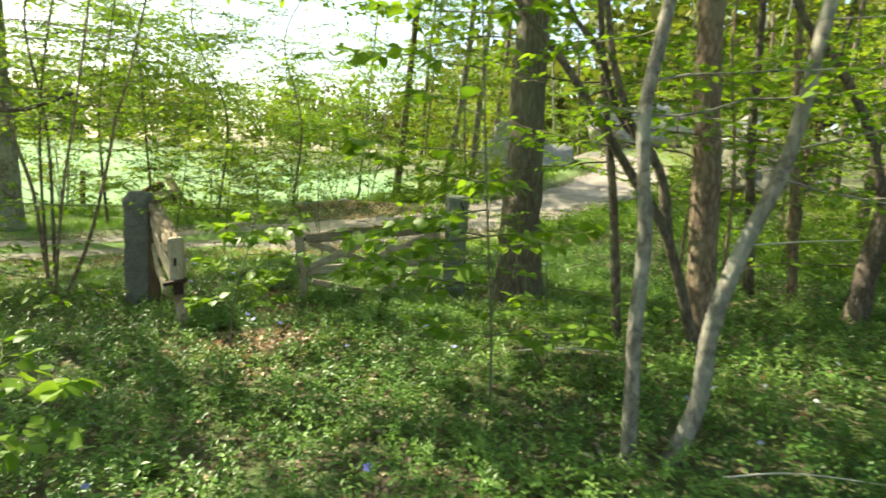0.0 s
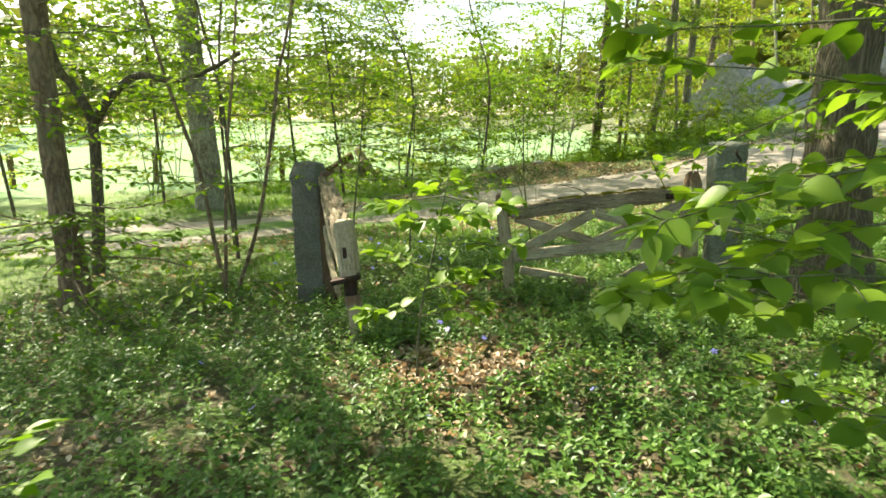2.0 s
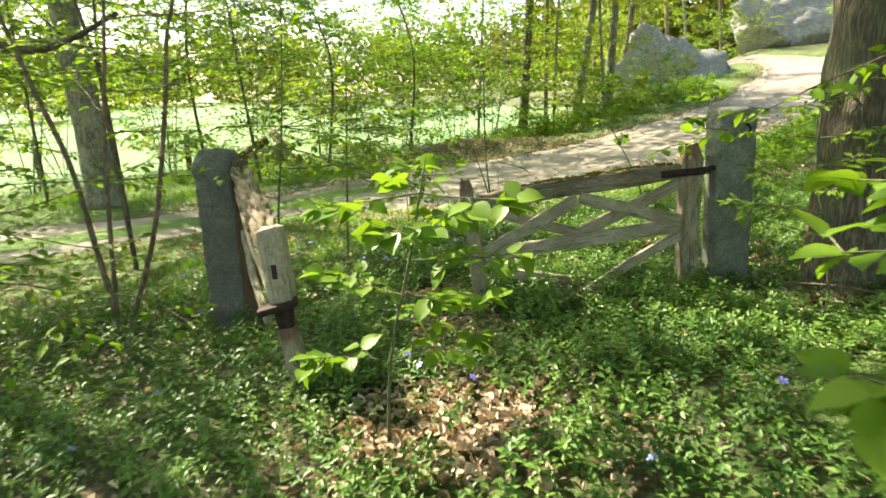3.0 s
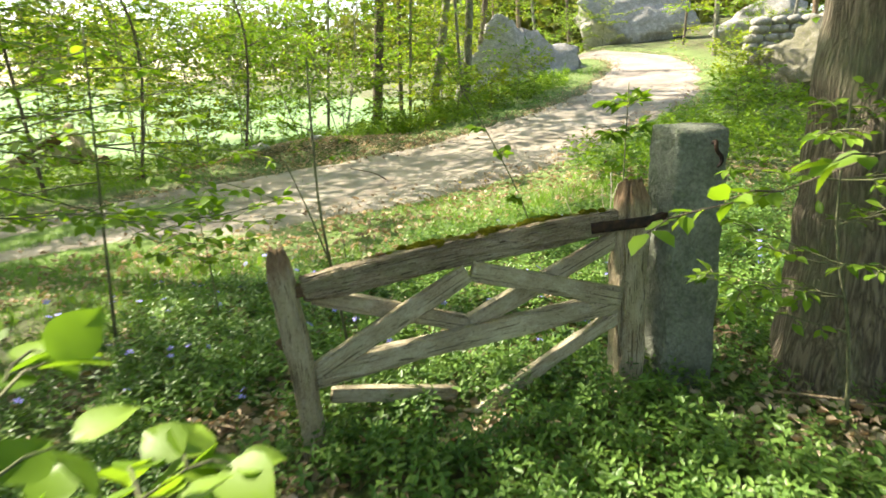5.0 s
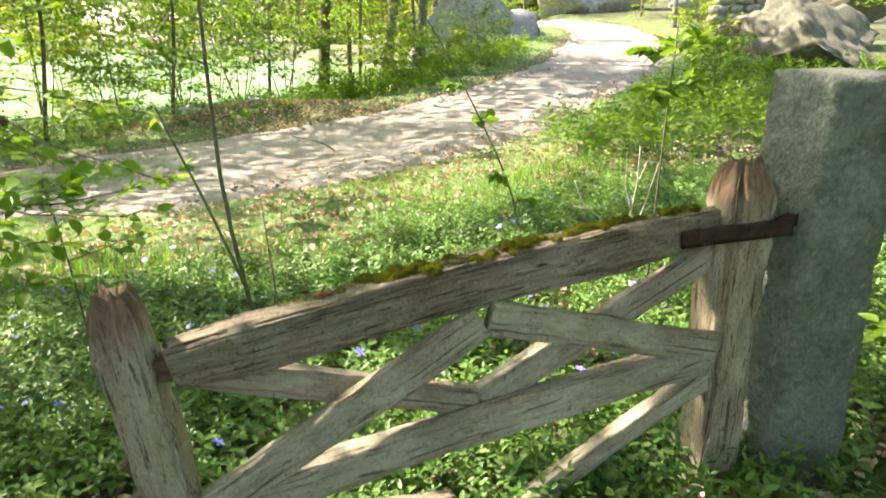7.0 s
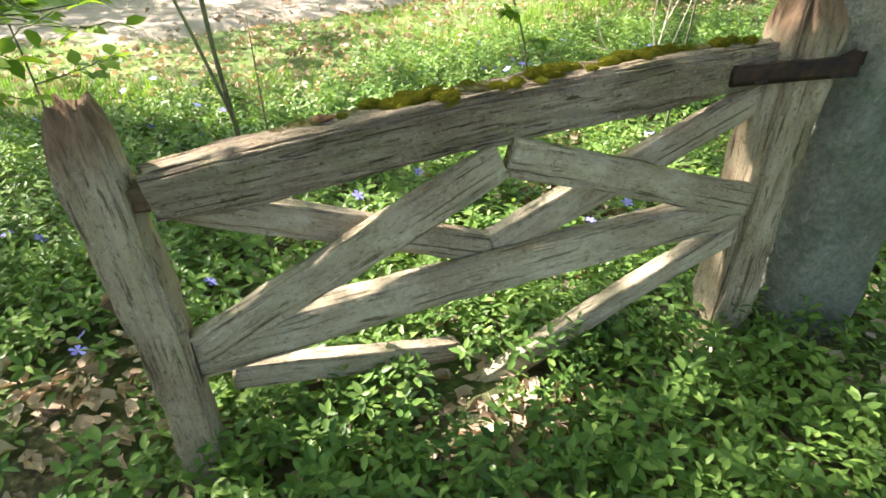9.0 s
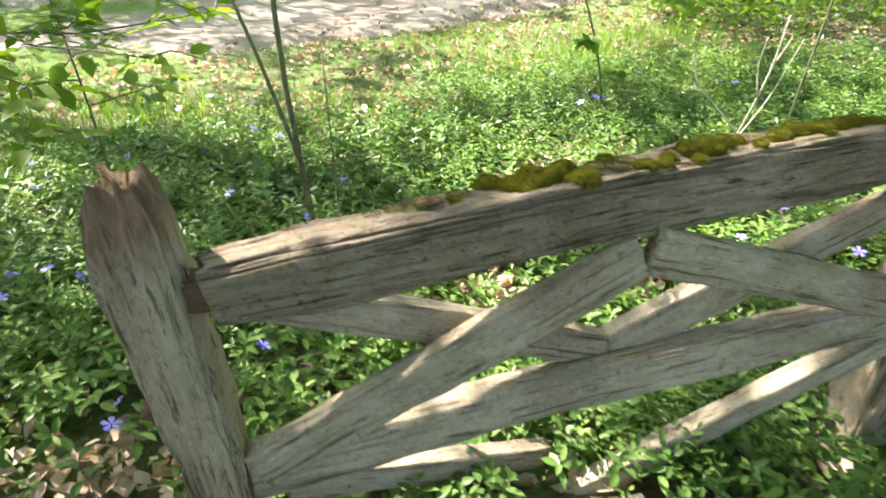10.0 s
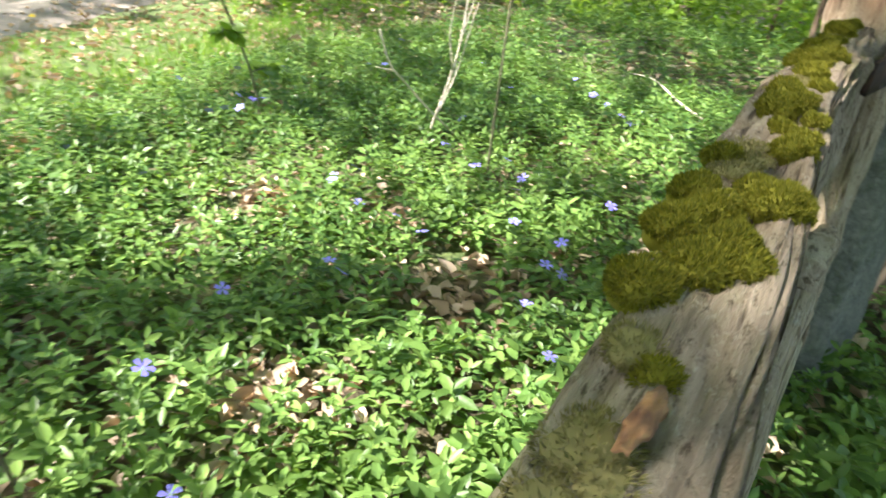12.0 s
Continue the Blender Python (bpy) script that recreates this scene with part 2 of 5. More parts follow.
grass = k.mix(k.ramp(n_mid, [(0.35, (0, 0, 0)), (0.7, (0.45, 0.45, 0.45))]), green, (0.30, 0.27, 0.12))
n_big = k.noise(v, 0.06, 4)
field = k.ramp(k.noise(v, 0.8, 6, 0.7), [(0.3, (0.10, 0.19, 0.06)), (0.7, (0.18, 0.28, 0.105))])
field = k.mix(k.ramp(n_big, [(0.4, (0, 0, 0)), (0.62, (0.5, 0.5, 0.5))]), field, (0.17, 0.34, 0.13))
col = k.mix(sep.outputs[0], soil, grass)
col = k.mix(sep.outputs[1], col, field)
k.color(col, 0.95)
k.bump(k.math("ADD", n_fine, n_mid), 0.9, 0.05)
M_GROUND = k.m

k = Mat("dirt_road")
v = k.position()
n1 = k.noise(v, 1.3, 6, 0.65)
n2 = k.noise(v, 32, 6, 0.75)
n3 = k.noise(v, 5.0, 5, 0.7, 0.6)
peb = k.voronoi(v, 45)
col = k.ramp(n1, [(0.3, (0.23, 0.19, 0.145)), (0.55, (0.35, 0.305, 0.245)), (0.75, (0.46, 0.415, 0.35))])
col = k.mix(0.45, col, k.ramp(n2, [(0.3, (0.45, 0.42, 0.38)), (0.7, (1, 1, 1))]), "MULTIPLY")
col = k.mix(k.ramp(n3, [(0.58, (0, 0, 0)), (0.72, (0.75, 0.75, 0.75))]), col, (0.30, 0.18, 0.095))
at = k.n.new("ShaderNodeAttribute")
at.attribute_name = "growth"
turf = k.ramp(n2, [(0.3, (0.05, 0.10, 0.015)), (0.55, (0.12, 0.20, 0.03)), (0.75, (0.25, 0.27, 0.08))])
grown = k.math("ADD", at.outputs["Fac"], k.math("MULTIPLY", k.math("SUBTRACT", n3, 0.5), 0.9))
col = k.mix(k.ramp(grown, [(0.35, (0, 0, 0)), (0.6, (1, 1, 1))]), col, turf)
k.color(col, 0.95)
k.bump(k.math("ADD", n2, k.math("MULTIPLY", peb, 0.5)), 0.8, 0.02)
M_ROAD = k.m


# ---------------------------------------------------------------- helpers
def part(name, bm, material, parent=None, label="", smooth=True):
    """Links a bmesh as one mesh object under a thing or part."""
    me = bpy.data.meshes.new(name)
    bm.to_mesh(me)
    bm.free()
    me.materials.append(material)
    if smooth:
        me.shade_smooth()
    ob = new(name, me)
    if parent:
        ob.parent = parent
    if label:
        ob["label"] = label
    return ob


def mesh_part(name, verts, faces, material, parent=None, label="", smooth=True):
    """The same from arrays."""
    me = bpy.data.meshes.new(name)
    verts = np.asarray(verts, dtype=np.float32).reshape(-1, 3)
    if isinstance(faces, np.ndarray):
        me.vertices.add(len(verts))
        me.vertices.foreach_set("co", verts.ravel())
        cnt, per = faces.shape
        me.loops.add(cnt * per)
        me.loops.foreach_set("vertex_index", faces.ravel().astype(np.int32))
        me.polygons.add(cnt)
        me.polygons.foreach_set("loop_start", np.arange(cnt, dtype=np.int32) * per)
        me.update(calc_edges=True)
    else:
        me.from_pydata(verts.tolist(), [], faces)
    me.materials.append(material)
    if smooth:
        me.shade_smooth()
    ob = new(name, me)
    if parent:
        ob.parent = parent
    if label:
        ob["label"] = label
    return ob


def empty(name, place, label, category, group="", kind=""):
    ob = new(name)
    ob.location = place
    ob.empty_display_size = 0.1
    return tagged(ob, label, category, group, kind)


RNG = np.random.default_rng(7)


def sst(a, b, v):
    t = np.clip((v - a) / (b - a), 0, 1)
    return t * t * (3 - 2 * t)


def ground_z(x, y):
    """Height of the ground."""
    x, y = np.asarray(x, dtype=float), np.asarray(y, dtype=float)
    z = 0.05 * np.clip(x, -5, 4)
    s = (x - 2) * 0.56 + (y - 6) * 0.83
    l = -(x - 2) * 0.83 + (y - 6) * 0.56
    sp = np.minimum(np.log1p(np.exp(np.clip((s - 3) / 1.5, -40, 40))) * 1.5, 45)
    z = z + 0.125 * sp * sst(9, 2, l)
    z = z + 0.028 * np.log1p(np.exp(np.clip((y - 20) / 3, -40, 60))) * 3
    return z


def gz(x, y):
    return float(ground_z(x, y))


def smooth_noise(x, y, f, seed=0.0):
    """Cheap smooth noise, about -1..1."""
    return (np.sin(x * f + 1.7 * seed + 1.3 * np.sin(y * f * 0.7 + seed)) + np.sin(y * f * 1.1 - 2.1 * seed + 1.5 * np.sin(x * f * 0.8 + 0.5 * seed))
            + 0.6 * np.sin((x + y) * f * 2.3 + seed * 3) * np.sin((x - y) * f * 1.9 + seed)) / 2.2


# leaf shapes in their own plane: x along the leaf, length 1
def leaf_shape(width, fold=0.12, droop=0.15, fine=True):
    w = width / 2
    if fine == 2:
        out = [(0, 0), (0.06, 0.42), (0.2, 0.86), (0.38, 1.0), (0.58, 0.9), (0.77, 0.58), (0.92, 0.2), (1.03, 0)]
        v = [(x, w * y, fold * w * 2 * y + 0.015 * math.sin(x * 17) - droop * x * x) for x, y in out]
        v += [(x, -w * y, fold * w * 2 * y + 0.015 * math.sin(x * 15 + 1) - droop * x * x) for x, y in out[-2:0:-1]]
        v += [(0.25, 0, -0.01 - droop * 0.06), (0.62, 0, -0.01 - droop * 0.38)]
        f = [(0, 14, 1), (1, 14, 2), (2, 14, 3), (3, 14, 15), (3, 15, 4), (4, 15, 5), (5, 15, 6), (6, 15, 7),
             (7, 15, 8), (8, 15, 9), (9, 15, 10), (10, 15, 11), (11, 15, 14), (11, 14, 12), (12, 14, 13), (13, 14, 0)]
    elif fine:
        v = [(0, 0, 0), (0.25, w * 0.85, fold * w * 2), (0.6, w * 0.9, fold * w * 2 - droop * 0.3), (1, 0, -droop),
             (0.6, -w * 0.9, fold * w * 2 - droop * 0.3), (0.25, -w * 0.85, fold * w * 2), (0.42, 0, -0.02)]
        f = [(0, 6, 1), (1, 6, 2), (2, 6, 3), (3, 6, 4), (4, 6, 5), (5, 6, 0)]
    else:
        v = [(0, 0, 0), (0.45, w, fold * w * 2), (1, 0, -droop), (0.45, -w, fold * w * 2)]
        f = [(0, 2, 1), (0, 3, 2)]
    return np.array(v), np.array(f)


def frames_from(dirs, ups):
    """Rotation matrices whose x axis is dirs and whose z axis leans to ups."""
    x = dirs / np.linalg.norm(dirs, axis=1, keepdims=True)
    y = np.cross(ups, x)
    y /= np.maximum(np.linalg.norm(y, axis=1, keepdims=True), 1e-6)
    z = np.cross(x, y)
    return np.stack([x, y, z], axis=2)


def scatter_shape(shape, places, mats, sizes):
    """Copies of a small shape as arrays of vertices and faces."""
    v, f = shape
    pts = np.einsum("nij,kj->nki", mats, v) * sizes[:, None, None] + places[:, None, :]
    faces = f[None, :, :] + (np.arange(len(places)) * len(v))[:, None, None]
    return pts.reshape(-1, 3), faces.reshape(-1, f.shape[1])


def tube(points, radii, sides=8, rough=0.0, seed=0.0, cap=True):
    """A tapering tube along points; rough: unevenness as a part of the radius."""
    pts = [Vector(p) for p in points]
    verts, faces = [], []
    ref = Vector((0.31, 0.95, 0.05))
    for i, p in enumerate(pts):
        d = (pts[min(i + 1, len(pts) - 1)] - pts[max(i - 1, 0)]).normalized()
        if abs(d.dot(ref)) > 0.95:
            ref = Vector((0.95, 0.1, 0.3))
        u = d.cross(ref).normalized()
        w = d.cross(u)
        for j in range(sides):
            a = 2 * math.pi * j / sides
            r = radii[i]
            if rough:
                r *= 1 + rough * noise.noise((math.cos(a) * 1.3 + seed, math.sin(a) * 1.3, p.z * 2.0 + i * 0.15 + seed))
            verts.append(p + (u * math.cos(a) + w * math.sin(a)) * r)
        if i:
            o = (i - 1) * sides
            for j in range(sides):
                faces.append((o + j, o + (j + 1) % sides, o + sides + (j + 1) % sides, o + sides + j))
    if cap:
        faces.append(tuple(range(sides))[::-1])
        o = (len(pts) - 1) * sides
        faces.append(tuple(range(o, o + sides)))
    return [tuple(v) for v in verts], faces


def joined(pieces):
    verts, faces = [], []
    for v, f in pieces:
        o = len(verts)
        verts.extend(v)
        faces.extend([tuple(i + o for i in q) for q in f])
    return verts, faces


def spline(ctrl, n):
    """Catmull-Rom through the control points."""
    c = [Vector(p) for p in ctrl]
    c = [c[0] * 2 - c[1]] + c + [c[-1] * 2 - c[-2]]
    out = []
    segs = len(c) - 3
    for i in range(n):
        u = i / (n - 1) * segs
        k0 = min(int(u), segs - 1)
        t = u - k0
        p0, p1, p2, p3 = c[k0:k0 + 4]
        out.append(0.5 * ((2 * p1) + (p2 - p0) * t + (2 * p0 - 5 * p1 + 4 * p2 - p3) * t * t + (3 * p1 - p0 - 3 * p2 + p3) * t ** 3))
    return out


def beam(name, ctrl, height, depth, material, parent, label="", taper=1.0, wear=0.006, seed=0.0, sections=14, round_=0.25, end=0.0, tip=0.0, fine=2, split=0.004):
    """A hewn, worn beam with its grain along its own x axis, from ctrl[0] to ctrl[-1]."""
    sections *= fine
    line = spline(ctrl, sections)
    a, b = line[0], line[-1]
    x = (b - a).normalized()
    y = Vector((0, 1, 0)) if abs(x.y) < 0.8 else Vector((1, 0, 0))
    z = x.cross(y).normalized()
    y = z.cross(x)
    m = Matrix((x, y, z)).transposed().to_4x4()
    m.translation = a
    inv = m.inverted()
    ring = []
    prof = []
    k0 = 1 - round_
    for sy, sz in ((-1, -1), (1, -1), (1, 1), (-1, 1)):
        if (sy, sz) in ((-1, -1), (1, 1)):
            prof += [(sy, sz * k0), (sy * 0.92, sz * 0.92), (sy * k0, sz), ]
        else:
            prof += [(sy * k0, sz), (sy * 0.92, sz * 0.92), (sy, sz * k0)]
    full = []
    for i, (py, pz) in enumerate(prof):
        qy, qz = prof[(i + 1) % len(prof)]
        full += [(py + (qy - py) * u / (2 * fine), pz + (qz - pz) * u / (2 * fine)) for u in range(2 * fine)]
    prof = full
    verts, faces = [], []
    n = len(prof)
    for i, p in enumerate(line):
        c = inv @ p
        t = i / (sections - 1)
        sc = 1 + (taper - 1) * t
        endsc = 1 - end * (max(0, 1 - t * 9) + max(0, 1 - (1 - t) * 9)) * 0.4
        if tip:
            endsc *= 1 - 0.38 * max(0, (t - 1 + tip) / tip) ** 2
        for j, (py, pz) in enumerate(prof):
            q = Vector((c.x, c.y + py * depth / 2 * sc * endsc, c.z + pz * height / 2 * sc * endsc))
            d = noise.noise((q.x * 3.0 + seed, py * 1.7 + seed * 2, pz * 1.7)) * wear * 1.6 + noise.noise((q.x * 14 + seed, py * 5, pz * 5 + seed)) * wear * 0.8
            # open splits that follow the grain
            s1 = abs(noise.noise((q.x * 1.3 + seed * 3, py * 3.6 + seed, pz * 3.6)))
            s2 = abs(noise.noise((q.x * 3.0 - seed, py * 7.5, pz * 7.5 + seed * 5)))
            d -= split * (max(0, 1 - s1 / 0.07) + 0.55 * max(0, 1 - s2 / 0.10))
            q += Vector((0, py, pz)) * d
            if end and i in (0, sections - 1):
                q.x += noise.noise((py * 2 + seed, pz * 2, seed)) * (0.035 if tip else 0.02)
            verts.append(tuple(q))
        if i:
            o = (i - 1) * n
            for j in range(n):
                faces.append((o + j, o + (j + 1) % n, o + n + (j + 1) % n, o + n + j))
    faces.append(tuple(range(n))[::-1])
    o = n * (sections - 1)
    mid_ = sum((Vector(v) for v in verts[o:]), Vector()) / n
    verts.append(tuple(mid_ - Vector((0.03 if tip else 0.0, 0, 0))))
    faces += [(o + j, o + (j + 1) % n, len(verts) - 1) for j in range(n)]
    ob = mesh_part(name, verts, faces, material, parent, label)
    ob.data.shade_smooth()
    if parent:
        ob.matrix_local = Matrix.Translation(parent.location).inverted() @ m
    else:
        ob.matrix_local = m
    return ob


# ---------------------------------------------------------------- ground and road
def axis(lo, near_lo, near_hi, hi, step):
    inner = np.arange(near_lo, near_hi + 1e-6, step)
    left = near_lo - np.geomspace(step, near_lo - lo, 26)[::-1]
    right = near_hi + np.geomspace(step, hi - near_hi, 30)
    return np.concatenate([left, inner, right])


NEAR_EDGE = [(-30.0, -11.5), (-18.0, -4.6), (-10.0, 0.3), (-7.0, 1.8), (-5.2, 3.1), (-3.9, 3.8), (-1.3, 4.7), (1.05, 5.75), (3.1, 7.4), (5.9, 9.9), (8.6, 12.2), (12.0, 17.0), (13.6, 20.5), (13.6, 24.0), (11.0, 31.0)]
FAR_EDGE = [(-31.5, -8.5), (-19.5, -1.6), (-10.8, 3.0), (-7.6, 4.9), (-5.4, 6.4), (-3.4, 8.6), (-1.2, 9.7), (0.1, 10.2), (2.5, 11.5), (4.2, 12.6), (6.6, 15.0), (9.5, 19.0), (10.9, 21.5), (11.0, 24.0), (8.5, 29.5)]


def edge_lines(n):
    a = np.array([tuple(p) for p in spline([(x, y, 0) for x, y in NEAR_EDGE], n)])[:, :2]
    b = np.array([tuple(p) for p in spline([(x, y, 0) for x, y in FAR_EDGE], n)])[:, :2]
    return a, b


EDGE_A, EDGE_B = edge_lines(240)
MIDDLE = (EDGE_A + EDGE_B) / 2
HALF = np.linalg.norm(EDGE_A - EDGE_B, axis=1) / 2


def road_offset(x, y):
    """Distance outside the road's edge (negative on the road), and True on the forest side."""
    p = np.stack([np.asarray(x, float).ravel(), np.asarray(y, float).ravel()], 1)
    best = np.full(len(p), 1e9)
    side = np.zeros(len(p), bool)
    for i in range(0, len(p), 20000):
        d = np.linalg.norm(p[i:i + 20000, None, :] - MIDDLE[None], axis=2)
        j = d.argmin(1)
        best[i:i + 20000] = d[np.arange(len(j)), j] - HALF[j]
        side[i:i + 20000] = ((p[i:i + 20000] - MIDDLE[j]) * (EDGE_A - EDGE_B)[j]).sum(1) > 0
    return best, side


def bank_shape(x, y):
    """A low bank of earth and leaves beyond the road, 0 to 1."""
    return np.exp(-((x + 1.3) / 1.9) ** 2 - ((y - 11.1 - 0.25 * (x + 1.3)) / 0.75) ** 2)


def build_ground():
    xs = axis(-420, -9, 10, 420, 0.22)
    ys = axis(-160, -9, 17, 460, 0.22)
    X, Y = np.meshgrid(xs, ys)
    off, side = road_offset(X, Y)
    off, side = off.reshape(X.shape), side.reshape(X.shape)
    Z = ground_z(X, Y)
    near = sst(60, 15, np.hypot(X, Y))
    Z += near * sst(0.0, 0.8, off) * (0.035 * smooth_noise(X, Y, 1.6, 1.0) + 0.02 * smooth_noise(X, Y, 4.7, 2.0))
    Z -= 0.05 * sst(0.25, -0.25, off) * near
    # low bank of earth beyond the road
    bank = bank_shape(X, Y)
    Z += 0.34 * bank
    v = np.stack([X.ravel(), Y.ravel(), Z.ravel()], 1)
    r, c = X.shape
    i = (np.arange(r - 1)[:, None] * c + np.arange(c - 1)[None]).ravel()
    f = np.stack([i, i + 1, i + c + 1, i + c], 1)
    ob = mesh_part("ground", v, f, M_GROUND)
    grass = np.where(side, sst(2.6, 0.6, off + 0.5 * smooth_noise(X, Y, 1.1, 3)), sst(-0.2, 0.5, off)) * 1.0
    grass = np.clip(grass, 0, 1) * (1 - 0.85 * np.clip(bank * 1.6, 0, 1))
    fld = np.where(side, 0, sst(5.0, 7.0, off + 0.6 * smooth_noise(X, Y, 0.5, 5))) * sst(6, 1, X - 0.25 * np.maximum(Y - 22, 0) + 2 * np.sin(Y * 0.1))
    col = np.stack([grass.ravel(), fld.ravel(), np.zeros(grass.size), np.ones(grass.size)], 1).astype(np.float32)
    a = ob.data.attributes.new("cover", "FLOAT_COLOR", "POINT")
    a.data.foreach_set("color", col.ravel())
    tagged(ob, "woodland ground of brown leaf litter, grass verge and open field", "ground", kind="structure")


def road_growth(x, u):
    """How far grass has grown over the road: between the wheel tracks and from the near side, to the west."""
    west = sst(-1.0, -4.0, x)
    return np.clip(west * (np.exp(-(u / 0.30) ** 2) * 1.1 + sst(0.60, 0.85, u) + 0.7 * sst(0.75, 0.95, -u)) + 0.5 * sst(0.9, 1.0, np.abs(u)), 0, 1)


def build_road():
    across = 22
    growth = []
    v = []
    n = len(MIDDLE)
    for i in range(n):
        d = (EDGE_A[i] - EDGE_B[i])
        d = d / np.linalg.norm(d)
        for j in range(across + 1):
            u = j / across * 2 - 1
            edge = 1.0 + 0.10 * smooth_noise(MIDDLE[i, 0], MIDDLE[i, 1], 2.3, u > 0) + 0.05 * smooth_noise(MIDDLE[i, 0], MIDDLE[i, 1], 6.1, 2 + (u > 0))
            p = MIDDLE[i] + d * u * HALF[i] * edge
            z = gz(*p) + 0.012 - 0.02 * (math.exp(-((abs(u) - 0.5) / 0.16) ** 2)) - 0.07 * max(0, abs(u) - 0.86) / 0.14
            z += 0.012 * float(smooth_noise(p[0], p[1], 3.3, 4))
            v.append((p[0], p[1], z))
            growth.append(float(road_growth(p[0], u)))
    w = across + 1
    i = (np.arange(n - 1)[:, None] * w + np.arange(across)[None]).ravel()
    f = np.stack([i, i + 1, i + w + 1, i + w], 1)[:, ::-1]
    ob = mesh_part("road", v, np.ascontiguousarray(f), M_ROAD)
    ob.data.attributes.new("growth", "FLOAT", "POINT").data.foreach_set("value", growth)
    tagged(ob, "pale unpaved dirt road strewn with dry leaves", "road", kind="structure")


build_ground()
build_road()


# ---------------------------------------------------------------- stone pillars and gate
def pillar(name, corners_bottom, corners_top, material, label, seed, chip=0.012, crown=0.0):
    """A split granite post between two quadrilaterals, chipped and uneven."""
    cb, ct = [Vector(c) for c in corners_bottom], [Vector(c) for c in corners_top]
    base = sum(cb, Vector()) / 4
    base.z = min(c.z for c in cb)
    ob = empty(name, base, label, "gate pillar", "gate pillars")
    rows, per = 72, 14
    verts, faces = [], []
    ring = 4 * per
    for i in range(rows + 1):
        t = i / rows
        q = [cb[j].lerp(ct[j], t) for j in range(4)]
        c = sum(q, Vector()) / 4
        for j in range(4):
            for s in range(per):
                u = s / per
                p = q[j].lerp(q[(j + 1) % 4], u)
                e = min(u, 1 - u)
                p = p.lerp(c, 0.05 * max(0, 1 - e * 9) ** 2)
                if i == rows:
                    p = p.lerp(c, 0.04)
                if crown:
                    side_ = p.lerp(c, crown * max(0, (t - 0.92) / 0.08) ** 2)
                    p = Vector((side_.x, side_.y, p.z))
                o = (p - c)
                o.z = 0
                d = noise.noise(p * 5 + Vector((seed, 0, 0))) * chip + noise.noise(p * 17 + Vector((0, seed, 0))) * chip * 0.6 + noise.noise(Vector((p.x * 26, p.y * 26, p.z * 44)) + Vector((seed, seed, 0))) * chip * 0.42
                verts.append(p + o.normalized() * d + Vector((0, 0, noise.noise(p * 9) * chip * (i == rows))) - base)
        if i:
            o0 = (i - 1) * ring
            for j in range(ring):
                faces.append((o0 + j, o0 + (j + 1) % ring, o0 + ring + (j + 1) % ring, o0 + ring + j))
    c = sum((Vector(v) for v in verts[-ring:]), Vector()) / ring
    inner = [v.lerp(c, 0.5) + Vector((0, 0, 0.006)) for v in verts[-ring:]]
    o0 = rows * ring
    verts.extend(inner)
    for j in range(ring):
        faces.append((o0 + j, o0 + (j + 1) % ring, o0 + ring + (j + 1) % ring, o0 + ring + j))
    faces.append(tuple(range(o0 + ring, o0 + 2 * ring)))
    mesh_part("shaft", [tuple(v) for v in verts], faces, material, ob)
    return ob


pillar_r = pillar("gate_pillar",
                  [(0.150, -0.090, -0.15), (0.350, -0.140, -0.15), (0.385, 0.075, -0.15), (0.150, 0.130, -0.15)],
                  [(0.127, -0.081, 1.168), (0.350, -0.118, 1.176), (0.385, 0.085, 1.185), (0.115, 0.120, 1.176)],
                  M_STONE, "grey-green split granite gate pillar with an iron hook near its top", 3.0, 0.011)
hook_pts = [(0.262, -0.125, 1.118), (0.258, -0.150, 1.125), (0.252, -0.160, 1.108), (0.262, -0.158, 1.085), (0.280, -0.160, 1.065), (0.284, -0.158, 1.040), (0.268, -0.156, 1.022)]
hv, hf = tube(spline(hook_pts, 16), [0.0085] * 12 + [0.008, 0.007, 0.006, 0.005], 8)
mesh_part("hook", [tuple(Vector(p) - pillar_r.location) for p in hv], hf, M_IRON, pillar_r, "rusted iron hook")

pillar_l = pillar("gate_pillar",
                  [(-3.235, -0.05, -0.35), (-2.985, -0.07, -0.35), (-2.965, 0.16, -0.35), (-3.225, 0.18, -0.35)],
                  [(-3.262, -0.04, 1.05), (-2.995, -0.06, 1.05), (-2.985, 0.17, 1.06), (-3.255, 0.18, 1.06)],
                  M_STONE_GREY, "grey lichened stone gate pillar with rounded top corners", 8.0, 0.018, 0.34)

# the standing leaf of the gate
RAIL = [(-1.395, -0.100, 0.649), (-1.05, -0.058, 0.692), (-0.72, -0.015, 0.728), (-0.055, 0.042, 0.787)]
gate = empty("field_gate", (-0.7, 0, -0.03), "weathered grey wooden gate leaf with cross braces and mossy top rail", "gate", "gate leaves")
beam("post", [(-1.388, -0.072, -0.18), (-1.425, -0.076, 0.30), (-1.482, -0.080, 0.80)], 0.088, 0.105, M_WOOD_POST, gate, "leaning end post with a rotten brown tip", wear=0.009, seed=1, sections=34, end=0.3, tip=0.10, fine=3, split=0.006)
beam("post", [(-0.004, 0.0, -0.16), (0.000, 0.018, 0.45), (0.004, 0.039, 0.955)], 0.125, 0.12, M_WOOD_POST, gate, "hinge post with a split rotten top", wear=0.012, seed=2, sections=36, end=0.3, tip=0.10, fine=3, split=0.010)
beam("top_rail", RAIL, 0.110, 0.078, M_WOOD_RAIL, gate, "thick mossy top rail", wear=0.006, seed=3, sections=52, round_=0.35, end=0.45, fine=4, split=0.010)
